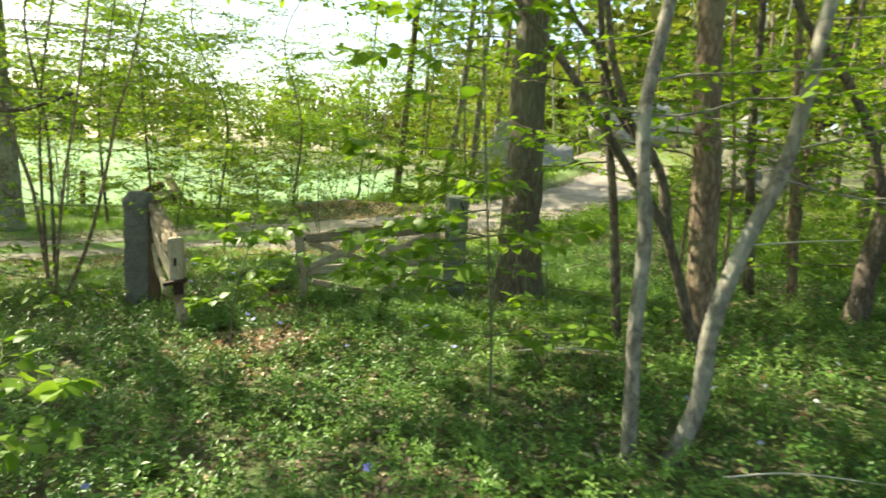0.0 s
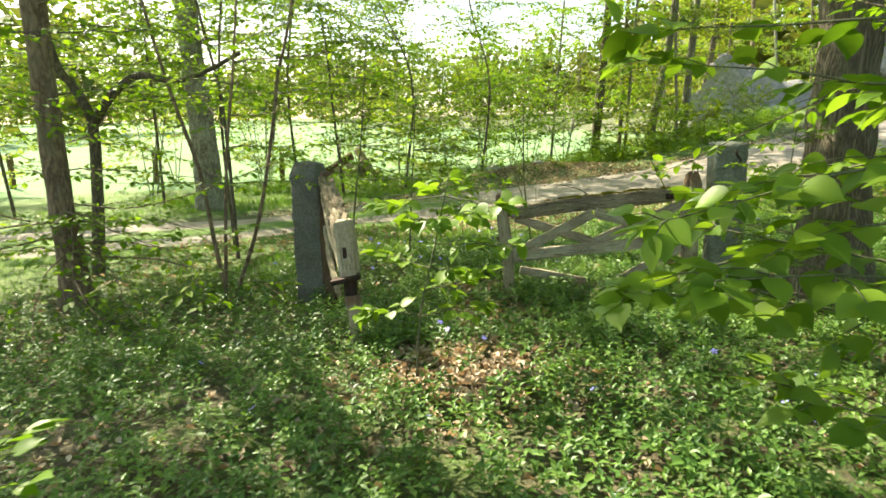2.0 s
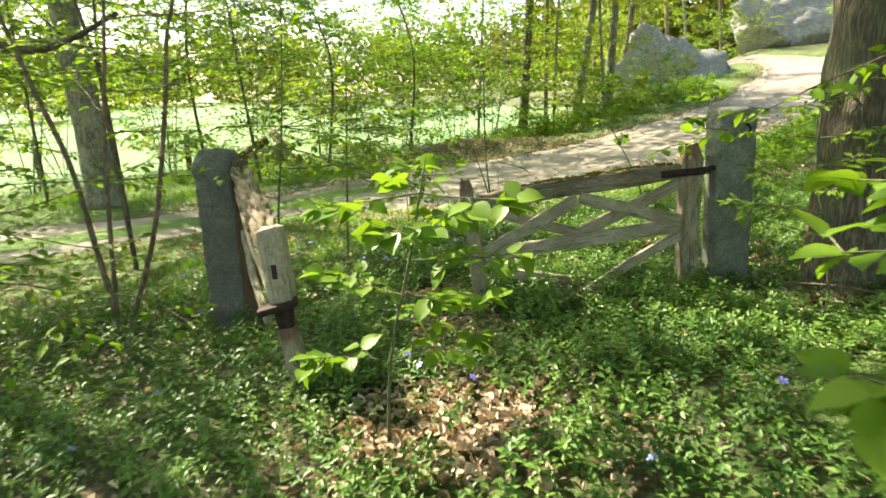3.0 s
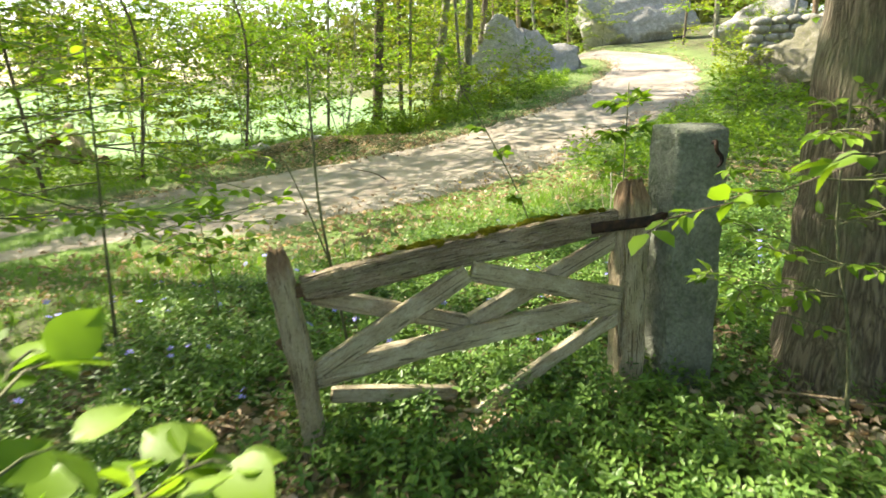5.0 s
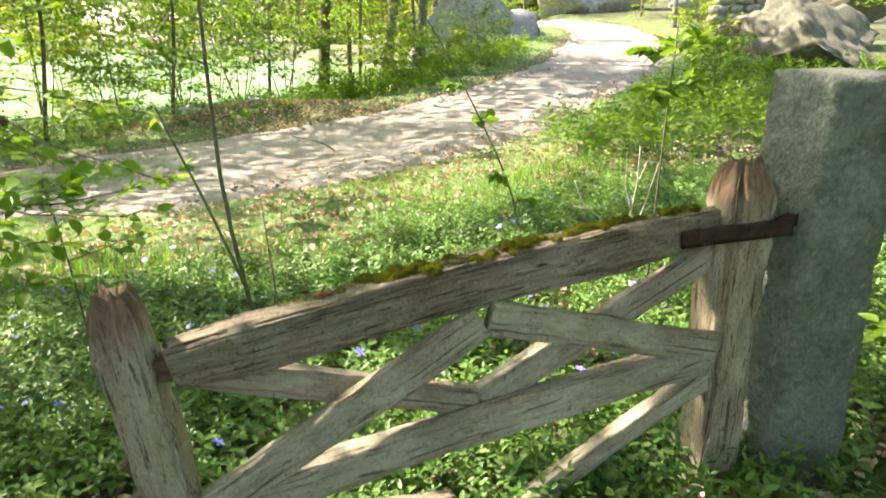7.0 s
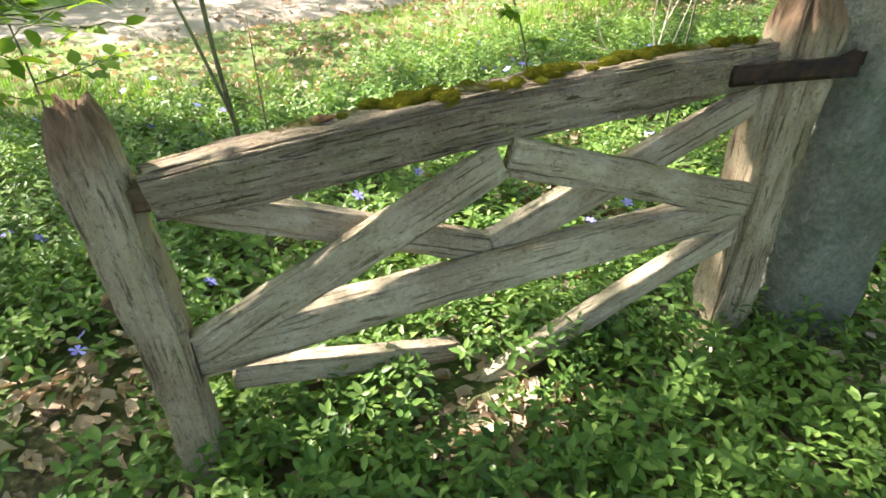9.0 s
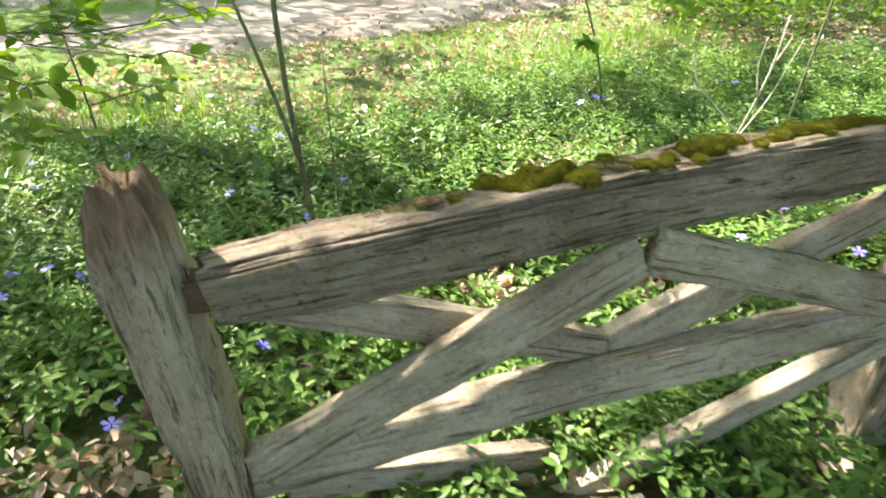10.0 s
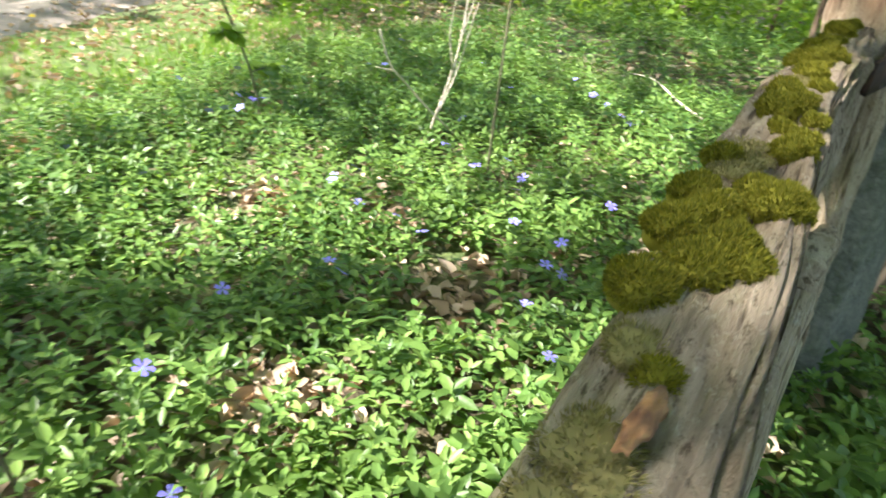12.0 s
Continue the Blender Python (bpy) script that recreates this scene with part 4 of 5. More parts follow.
for i, (x, y, h) in enumerate(((3.4, 0.7, 4.5), (7.6, 1.6, 5.5), (5.4, 1.4, 5.0), (2.9, -1.0, 4.5), (4.9, -2.7, 5.0), (6.1, -4.0, 5.0), (6.3, 2.6, 5.5), (7.2, -2.8, 5.0))):
    tree("hazel_sapling", "thin woodland sapling with tiers of small leaves", "sapling", SAPS,
         [(x, y, gz(x, y) - 0.1), (x + R1.normal(0, 0.15), y, h * 0.35), (x + R1.normal(0, 0.3), y + 0.1, h * 0.7), (x + R1.normal(0, 0.4), y, h)], 0.022, 0.01, M_BARK_BROWN, L_SPRING,
         ring_limbs(R1, 17, 0.22, 0.97, 0.9, 1.8, -0.05, 0.18), 350 + i, leaf=0.085, spacing=0.065, twig_len=0.4, shape=LEAF_COARSE)

# woods on the rising ground
HILL = [(6.4, 2.6), (6.8, 0.8), (5.2, -3.2), (7.5, -1.5), (8.0, 4.5), (9.5, 1.5), (10.5, 5.5), (12.0, 2.5), (12.9, 7.2), (14.5, 11.0), (16.0, 16.5), (18.0, 20.0), (16.5, 25.0), (9.0, 26.5), (6.5, 28.0), (13.0, 30.0), (20.0, 13.0), (15.5, 5.0), (6.0, -6.0), (9.0, -4.5), (4.8, 25.0), (11.5, -1.0), (10.0, 34.0), (14.0, 37.0), (18.0, 30.0), (7.0, 33.0), (21.0, 26.0), (12.0, 41.0), (16.5, 34.0), (15.0, 20.5), (22.0, 18.0)]
for i, (x, y) in enumerate(HILL):
    z = gz(x, y)
    h = R1.uniform(6.5, 9.5)
    r = R1.uniform(0.05, 0.16)
    lx, ly = R1.normal(0, 0.5, 2)
    tree("woodland_tree", "slim woodland tree with light green leaves on the slope", "tree", TREES,
         [(x, y, z - 0.1), (x + lx * 0.4, y + ly * 0.3, z + h * 0.4), (x + lx, y + ly, z + h)], r, r * 0.5, (M_BARK_DARK, M_BARK_BROWN, M_BARK_GREY)[i % 3], L_SPRING if i % 4 else L_YELLOW,
         ring_limbs(R1, 20 if y < 22 else 14, 0.06, 0.95, 1.2, 2.8), 100 + i, leaf=0.13, spacing=0.10, twig_len=0.6, shape=LEAF_COARSE)

VERGE = [(1.6, 12.9, 0.9), (2.6, 13.6, 1.2), (3.6, 13.9, 1.0), (4.6, 14.6, 1.3), (5.5, 15.7, 1.1), (0.6, 12.6, 0.8), (3.0, 15.0, 1.3), (10.8, 27.0, 2.2), (13.6, 27.5, 2.6), (15.2, 19.0, 2.2), (14.6, 16.6, 1.6), (12.4, 28.6, 2.4), (9.6, 11.6, 1.0), (8.2, 9.8, 0.9), (10.6, 13.4, 1.0), (6.6, 8.0, 0.8), (11.6, 15.0, 1.2), (8.0, 22.6, 1.6)]
for i, (x, y, h) in enumerate(VERGE):
    z = gz(x, y)
    tree("verge_shrub", "low bushy shrub with bright young leaves beside the road", "shrub", "verge shrubs",
         [(x, y, z - 0.05), (x + 0.05, y, z + h * 0.5), (x - 0.05, y, z + h)], 0.012, 0.005, M_TWIG, L_LILAC if i % 2 else L_YELLOW,
         ring_limbs(R1, 18, 0.05, 0.98, 0.35 * h, 0.75 * h, 0.1, 1.0), 400 + i, leaf=0.11, spacing=0.075, twig_len=0.3, shape=LEAF_COARSE, sides=5)

# small saplings and sprays near the path
tree("lime_sapling", "young sapling with broad fresh green leaves near the gate", "sapling", SAPS,
     [(-1.88, -1.72, -0.2), (-1.84, -1.76, 0.30), (-1.74, -1.80, 0.72), (-1.66, -1.80, 1.10)], 0.009, 0.003, M_TWIG, L_LILAC,
     [(0.38, 20, 0.34, 0.1), (0.44, 170, 0.30, 0.1), (0.52, 50, 0.34, 0.0), (0.60, 330, 0.36, 0.05), (0.66, 150, 0.32, 0.0), (0.74, 15, 0.42, 0.0), (0.80, 250, 0.24, 0.0), (0.86, 70, 0.36, 0.0), (0.90, 180, 0.34, 0.0), (0.95, 340, 0.36, 0.0), (0.98, 110, 0.30, 0.1)], 41,
     leaf=0.090, spacing=0.085, twig_len=0.13, shape=LEAF_ROUND, sides=6, rough=0.05, split=True, flat=0.42)
tree("lime_sapling", "young sapling with pale green leaves over groundcover", "sapling", SAPS,
     [(-2.55, -4.05, -0.2), (-2.48, -4.05, 0.25), (-2.38, -4.08, 0.62)], 0.009, 0.004, M_TWIG, L_LILAC,
     [(0.5, 20, 0.35, 0.1), (0.6, 160, 0.4, 0.1), (0.75, 300, 0.45, 0.1), (0.85, 200, 0.4, 0.1), (0.95, 350, 0.35, 0.15), (0.98, 90, 0.3, 0.1)], 42,
     leaf=0.085, spacing=0.07, twig_len=0.15, shape=LEAF_ROUND, sides=6, rough=0.05, split=True)
tree("maple_sapling", "leafy sapling with flat tiers of bright green leaves", "sapling", SAPS,
     [(-0.05, -3.25, -0.1), (-0.08, -3.25, 0.5), (-0.14, -3.25, 1.1), (-0.20, -3.22, 1.8), (-0.30, -3.2, 3.0)], 0.009, 0.005, M_TWIG, L_LILAC,
     [(0.28, 10, 0.75, 0.0), (0.28, 45, 0.8, 0.0), (0.29, 160, 0.4, 0.0), (0.43, 175, 0.8, 0.0), (0.45, 150, 0.8, 0.0), (0.47, 195, 0.75, 0.0), (0.48, 60, 0.8, 0.05), (0.5, 130, 0.8, 0.0), (0.52, 20, 0.8, 0.0),
      (0.55, 170, 0.85, 0.0), (0.58, 100, 0.8, 0.05), (0.60, 190, 0.8, 0.0), (0.64, 150, 0.85, 0.05), (0.68, 60, 0.8, 0.05), (0.72, 165, 0.8, 0.05), (0.77, 110, 0.8, 0.1), (0.82, 180, 0.75, 0.1), (0.88, 40, 0.7, 0.1), (0.92, 140, 0.7, 0.1), (0.97, 80, 0.6, 0.1)], 43,
     leaf=0.095, spacing=0.045, twig_len=0.26, shape=LEAF_ROUND, sides=6, rough=0.05, split=True)
tree("maple_sapling", "low sapling with a tier of light leaves above periwinkle", "sapling", SAPS,
     [(0.55, -2.55, -0.05), (0.52, -2.5, 0.4), (0.5, -2.45, 0.85)], 0.010, 0.005, M_TWIG, L_LILAC,
     [(0.5, 20, 0.5, 0.0), (0.6, 180, 0.5, 0.05), (0.75, 100, 0.4, 0.0), (0.85, 340, 0.7, 0.0), (0.95, 200, 0.6, 0.0)], 44, leaf=0.08, spacing=0.06, twig_len=0.18, shape=LEAF_ROUND, sides=6, rough=0.05, split=True)
tree("elder_shrub", "small shrub with fresh leaves growing between pillar and trunk", "shrub", "gate shrubs",
     [(0.60, -0.62, -0.05), (0.55, -0.60, 0.45), (0.48, -0.55, 0.85), (0.52, -0.5, 1.35)], 0.010, 0.004, M_TWIG, L_LILAC,
     [(0.36, 165, 0.45, 0.3), (0.45, 158, 0.48, 0.25), (0.50, 170, 0.42, 0.2), (0.55, 150, 0.45, 0.15), (0.58, 120, 0.4, 0.1), (0.66, 170, 0.35, 0.1), (0.86, 150, 0.35, 0.1), (0.62, 250, 0.35, 0.1), (0.7, 20, 0.35, 0.1), (0.8, 300, 0.40, 0.1), (0.9, 60, 0.35, 0.2), (0.98, 200, 0.3, 0.2), (0.93, 10, 0.3, 0.2), (0.99, 40, 0.3, 0.4), (0.88, 330, 0.35, 0.1), (0.75, 0, 0.4, 0.2)], 45, leaf=0.055, spacing=0.06, twig_len=0.12, shape=LEAF_NARROW, sides=6, rough=0.05, split=True)
tree("cherry_sapling", "bare thin dark double-stemmed sapling behind the gate", "sapling", SAPS,
     [(-1.18, 0.72, -0.15), (-1.25, 0.66, 0.39), (-1.30, 0.58, 0.80), (-1.31, 0.53, 1.15), (-1.31, 0.50, 1.50)], 0.0095, 0.004, M_TWIG, L_SPRING,
     [(0.75, 30, 0.16, 0.4), (0.85, 200, 0.14, 0.4), (0.97, 90, 0.15, 0.5)], 46, leaf=0.04, spacing=0.06, twig_len=0.05, sides=7, rough=0.05, split=True,
     extra=[([(-1.265, 0.62, 0.52), (-1.35, 0.58, 0.80), (-1.45, 0.55, 1.08)], 0.006, 0.003), ([(-1.12, 0.80, -0.15), (-1.17, 0.82, 0.35), (-1.2, 0.86, 0.75)], 0.004, 0.002)])
tree("cherry_sapling", "thin leaning sapling with few leaves in groundcover", "sapling", SAPS,
     [(0.50, 2.44, -0.05), (0.40, 2.43, 0.36), (0.17, 2.4, 0.82), (-0.12, 2.4, 1.32), (-0.43, 2.4, 1.78)], 0.008, 0.003, M_TWIG, L_LILAC,
     [(0.25, 20, 0.12, 0.3), (0.32, 200, 0.12, 0.2), (0.5, 40, 0.12, 0.2), (0.68, 210, 0.12, 0.2), (0.9, 60, 0.2, 0.2)], 47, leaf=0.07, spacing=0.09, twig_len=0.05, shape=LEAF_ROUND, sides=6, rough=0.05, split=True)
tree("lime_sapling", "leafy shoot standing behind the stone pillar", "sapling", SAPS,
     [(0.58, 1.15, -0.05), (0.56, 1.12, 0.7), (0.55, 1.09, 1.36)], 0.007, 0.003, M_TWIG, L_LILAC,
     [(0.8, 20, 0.14, 0.3), (0.8, 200, 0.18, 0.1), (0.9, 110, 0.14, 0.4), (0.97, 290, 0.12, 0.5), (0.98, 30, 0.1, 0.8)], 48, leaf=0.085, spacing=0.06, twig_len=0.06, shape=LEAF_NARROW, sides=6, rough=0.05, split=True)
tree("hazel_sapling", "sapling with flat tiers of leaves beside the road verge", "sapling", SAPS,
     [(-2.55, 1.45, -0.2), (-2.5, 1.4, 0.5), (-2.45, 1.35, 1.1), (-2.4, 1.3, 1.7)], 0.012, 0.005, M_TWIG, L_SPRING,
     [(0.45, 325, 1.1, 0.0), (0.5, 345, 1.0, 0.0), (0.55, 310, 0.95, 0.0), (0.6, 190, 0.7, 0.0), (0.68, 335, 1.1, 0.02), (0.72, 355, 0.9, 0.05), (0.78, 60, 0.7, 0.05), (0.8, 230, 0.8, 0.0), (0.95, 10, 0.5, 0.1)], 49, leaf=0.065, spacing=0.06, twig_len=0.2, sides=6, rough=0.05, split=True)
tree("hazel_sapling", "slender sapling reaching flat leafy sprays towards the gate", "sapling", SAPS,
     [(-3.05, 0.95, -0.2), (-2.98, 0.9, 0.5), (-2.9, 0.88, 1.0), (-2.85, 0.9, 1.5), (-2.8, 0.95, 2.2)], 0.012, 0.005, M_TWIG, L_SPRING,
     [(0.46, 345, 1.15, 0.0), (0.48, 328, 1.0, 0.0), (0.5, 5, 1.1, 0.0), (0.52, 300, 0.8, 0.0), (0.60, 25, 1.15, 0.02), (0.62, 45, 1.0, 0.03), (0.64, 0, 1.0, 0.02), (0.66, 200, 0.7, 0.05), (0.72, 330, 0.8, 0.05), (0.8, 60, 0.8, 0.1), (0.9, 150, 0.6, 0.2)], 52, leaf=0.075, spacing=0.045, twig_len=0.26, sides=6, rough=0.05, split=True)
tree("hazel_sapling", "small seedling with a few leaves behind the gate", "sapling", SAPS,
     [(-1.95, 1.55, -0.15), (-1.97, 1.5, 0.35), (-2.0, 1.45, 0.75)], 0.006, 0.003, M_TWIG, L_LILAC,
     [(0.6, 30, 0.3, 0.1), (0.7, 200, 0.3, 0.1), (0.95, 100, 0.25, 0.2), (0.98, 300, 0.25, 0.2)], 50, leaf=0.06, spacing=0.07, twig_len=0.08, shape=LEAF_ROUND, sides=5, rough=0.05, split=True)


# ---------------------------------------------------------------- unseen canopy added to shade the forest
def build_shade_canopy():
    """Adds tall unseen trees that shade the forest floor; their crowns meet overhead and leave gaps where light falls
    through.
    """
    spots = [(-9.5, -3.0), (-8.0, -7.5), (-3.5, -9.5), (2.5, -9.0), (7.5, -8.0), (-11.5, 1.0), (-13.0, -5.5)]
    rng = np.random.default_rng(21)
    crowns = []
    for i, (x, y) in enumerate(spots):
        z = gz(x, y)
        t = tree("shade_beech", "tall grey beech tree added out of view for shade", "tree", TREES, [(x, y, z - 0.1), (x + 0.1, y, z + 5), (x, y + 0.2, z + 11)], 0.22, 0.09, M_BARK_GREY, L_SPRING,
                 ring_limbs(rng, 8, 0.45, 0.95, 2.0, 3.5), 200 + i, leaf=0.16, spacing=0.14, twig_len=0.8, shape=LEAF_COARSE)
        crowns.append((t, x, y))
    # visible trees that also carry a share of the added shade leaves
    for nm, x, y in (("oak", 0.9, 0.0), ("left", -5.5, 0.1), ("poplar", -7.9, 6.6)):
        crowns.append((None, x, y))
    n = 34000
    gx = rng.uniform(-10, 12, n)
    gy = rng.uniform(-11, 11.5, n)
    h = rng.uniform(6.0, 10.5, n)
    sx, sy = TO_SUN.x / TO_SUN.z, TO_SUN.y / TO_SUN.z
    px, py = gx + sx * h, gy + sy * h
    off, side = road_offset(gx, gy)
    dens = np.where(side, np.where(off > 0.8, np.where(gy > 0.3, 0.36, 0.60), 0.28), np.where(off > 1.5, 0.04, 0.22))
    dens = dens + 0.35 * sst(2.0, 5.0, gx) - 0.16 * sst(-1.0, -2.2, gx) * (gy > -2.5)
    dens = np.clip(dens + 0.35 * smooth_noise(gx, gy, 2.1, 7) + 0.25 * smooth_noise(gx, gy, 5.3, 3), 0, 1)
    # extra overhead leaves placed to block the sun from the gate
    for cx, cy, r in SHADE:
        dens = np.maximum(dens, 0.72 * (np.hypot(gx - cx, gy - cy) < r))
    keep = rng.random(n) < dens
    p = np.stack([px, py, h], 1)[keep]
    owner = np.array([[math.hypot(q[0] - c[1], q[1] - c[2]) for c in crowns] for q in p]).argmin(1)
    for k0, (t, x, y) in enumerate(crowns):
        m = owner == k0
        if not m.any():
            continue
        if t is None:
            t = big if k0 == len(spots) else [o for o in scene.objects if o.name.startswith("maple_tree" if k0 == len(spots) + 1 else "poplar_tree") and not o.parent][-1]
        q = p[m]
        leaf_crown("crown", q, rng.normal(0, 1, q.shape) * (1, 1, 0.3), rng.uniform(0.22, 0.36, len(q)), LEAF_COARSE, L_SPRING, t, rng)


build_shade_canopy()


# ---------------------------------------------------------------- ground plants
def sprig(leaves, length, rng, near=False):
    """One low sprig: pairs of leaves on a short stem. Returns one shape."""
    vs, fs = [], []
    if near:
        e = [(0, 0), (0.3, 0.85), (0.66, 0.85), (1.0, 0.0)]
        v = np.array([(x, 0.22 * y, 0.07 * y - 0.16 * x * x) for x, y in e] + [(x, -0.22 * y, 0.07 * y - 0.16 * x * x) for x, y in e[-2:0:-1]] + [(0.5, 0, -0.05)])
        f = np.array([(a, 6, (a + 1) % 6) for a in range(6)])
    else:
        v, f = leaf_shape(0.5, 0.2, 0.16, True)
        v, f = v[[0, 1, 3, 5, 6]] * np.array([1, 1.15, 1]), np.array([(0, 4, 1), (1, 4, 2), (2, 4, 3), (3, 4, 0)])
        v[1, 0] = v[3, 0] = 0.45
    o = 0
    for i in range(leaves):
        lvl = i // 2
        a = (i % 2) * math.pi + lvl * 1.25 + rng.normal(0, 0.25)
        el = -0.05 + 0.22 * lvl + rng.normal(0, 0.12)
        d = np.array([math.cos(a) * math.cos(el), math.sin(a) * math.cos(el), math.sin(el)])
        m = frames_from(d[None], np.array([[0, 0, 1.0]]) + rng.normal(0, 0.2, (1, 3)))[0]
        s = length * (1 - 0.13 * lvl) * rng.uniform(0.8, 1.15)
        vs.append(v @ m.T * s + np.array([0, 0, lvl * 0.35 * length]) + d * 0.05 * length)
        fs.append(f + o)
        o += len(v)
    return np.concatenate(vs), np.concatenate(fs)


def scatter_ground(name, label, shapes, xy, sizes, lift, material, category, rng, lean=0.2):
    """One mesh of many small plants on the ground."""
    vs, fs, o = [], [], 0
    kind_ = rng.integers(0, len(shapes), len(xy))
    for k0, shp in enumerate(shapes):
        m = kind_ == k0
        if not m.any():
            continue
        q = xy[m]
        a = rng.uniform(0, 2 * math.pi, len(q))
        d = np.stack([np.cos(a), np.sin(a), rng.normal(0, lean, len(q))], 1)
        up = np.array([0, 0, 1.0]) + rng.normal(0, lean, (len(q), 3))
        pl = np.stack([q[:, 0], q[:, 1], ground_z(q[:, 0], q[:, 1]) + lift[m]], 1)
        v, f = scatter_shape(shp, pl, frames_from(d, up), sizes[m])
        vs.append(v)
        fs.append(f + o)
        o += len(v)
    ob = mesh_part(name, np.concatenate(vs), np.concatenate(fs), material)
    return tagged(ob, label, category, kind="stuff")


BARE = [(-1.65, -1.60, 0.44), (-1.55, -0.55, 0.30), (-1.75, 0.25, 0.28), (-0.75, -0.10, 0.18), (-0.10, 0.75, 0.22), (0.62, -0.55, 0.30), (-0.15, 1.65, 0.16), (0.55, 0.35, 0.2), (-3.6, -2.8, 0.35), (-0.7, 0.75, 0.12), (0.12, 1.25, 0.12)]


def bare_weight(x, y):
    w = np.zeros_like(x)
    for cx, cy, r in BARE:
        w = np.maximum(w, sst(r * 1.5, r * 0.6, np.hypot(x - cx, y - cy)))
    return w


def build_vinca():
    rng = np.random.default_rng(31)
    shapes = [sprig(k0, 1.0, rng) for k0 in (6, 6, 8, 8, 10)]
    zones = [(-2.4, 2.6, -1.3, 3.4, 860, 0.045), (-5.5, 4.5, -5.2, -1.3, 310, 0.054), (-6.5, -2.4, -1.3, 3.6, 200, 0.058), (2.6, 6.5, -2.0, 3.6, 120, 0.07), (-4.5, 5.5, -7.6, -5.2, 200, 0.06), (4.5, 7.5, -5.2, -2.0, 90, 0.075)]
    pts, sz = [], []
    for x0, x1, y0, y1, dens, s in zones:
        n = int((x1 - x0) * (y1 - y0) * dens)
        q = np.stack([rng.uniform(x0, x1, n), rng.uniform(y0, y1, n)], 1)
        pts.append(q)
        sz.append(np.full(n, s) * rng.uniform(0.7, 1.25, n))
    q, s = np.concatenate(pts), np.concatenate(sz)
    off, side = road_offset(q[:, 0], q[:, 1])
    w = 0.98 * sst(1.5, 2.5, off + 0.6 * smooth_noise(q[:, 0], q[:, 1], 1.3, 4)) * side
    w *= 1 - 0.88 * bare_weight(q[:, 0], q[:, 1])
    w *= 0.90 + 0.35 * smooth_noise(q[:, 0], q[:, 1], 3.4, 9)
    keep = rng.random(len(q)) < w
    q, s = q[keep], s[keep]
    lift = 0.02 + np.abs(rng.normal(0.045, 0.03, len(q))) + 0.03 * smooth_noise(q[:, 0], q[:, 1], 2.2, 6)
    close = (q[:, 0] > -2.4) & (q[:, 0] < 2.6) & (q[:, 1] > -1.3)
    fine_ = [sprig(k0, 1.0, rng, True) for k0 in (6, 6, 8, 8, 10)]
    scatter_ground("periwinkle", "dense glossy green periwinkle groundcover round the gate", fine_, q[close], s[close] * 1.08, lift[close], L_VINCA, "groundcover", rng, 0.25)
    scatter_ground("periwinkle", "dense glossy green periwinkle groundcover on the woodland floor", shapes, q[~close], s[~close], lift[~close], L_VINCA, "groundcover", rng, 0.25)


def build_litter():
    rng = np.random.default_rng(32)
    shp = []
    for i in range(4):
        v, f = leaf_shape(0.55 + 0.1 * i, 0.45, -0.15, True)
        v = v + rng.normal(0, 0.10, v.shape)
        shp.append((v, f))
    n = 11000
    q = np.concatenate([np.stack([rng.uniform(-6, 6, n), rng.uniform(-6.5, 5.5, n)], 1), np.stack([rng.uniform(-2.2, 2.2, 2600), rng.uniform(-1.5, 3, 2600)], 1)])
    for cx, cy, r in BARE:
        m = int((2600 if r > 0.4 else 700) * r)
        q = np.concatenate([q, np.stack([rng.normal(cx, r * 0.8, m), rng.normal(cy, r * 0.8, m)], 1)])
    q = np.concatenate([q, np.stack([rng.uniform(-4.5, 4.5, 3000), rng.uniform(2.6, 6.2, 3000)], 1)])
    q = q[road_offset(q[:, 0], q[:, 1])[0] > 0.05]
    # drifts on the bank and along the road's edges
    q = np.concatenate([q, np.stack([rng.normal(-1.3, 1.4, 4500), rng.normal(11.0, 0.6, 4500)], 1)])
    i = rng.integers(60, 235, 3600)
    u = np.where(rng.random(3600) < 0.5, -1, 1) * (0.98 + rng.normal(0.0, 0.16, 3600))
    q = np.concatenate([q, MIDDLE[i] + (EDGE_A - EDGE_B)[i] / 2 * u[:, None] + rng.normal(0, 0.1, (3600, 2))])
    bank = bank_shape(q[:, 0], q[:, 1])
    s = rng.uniform(0.022, 0.058, len(q))
    scatter_ground("leaf_litter", "dry curled brown leaves scattered over the ground", shp, q, s, 0.012 + rng.uniform(0, 0.025, len(q)) + 0.34 * bank, L_LITTER, "leaf litter", rng, 0.3)


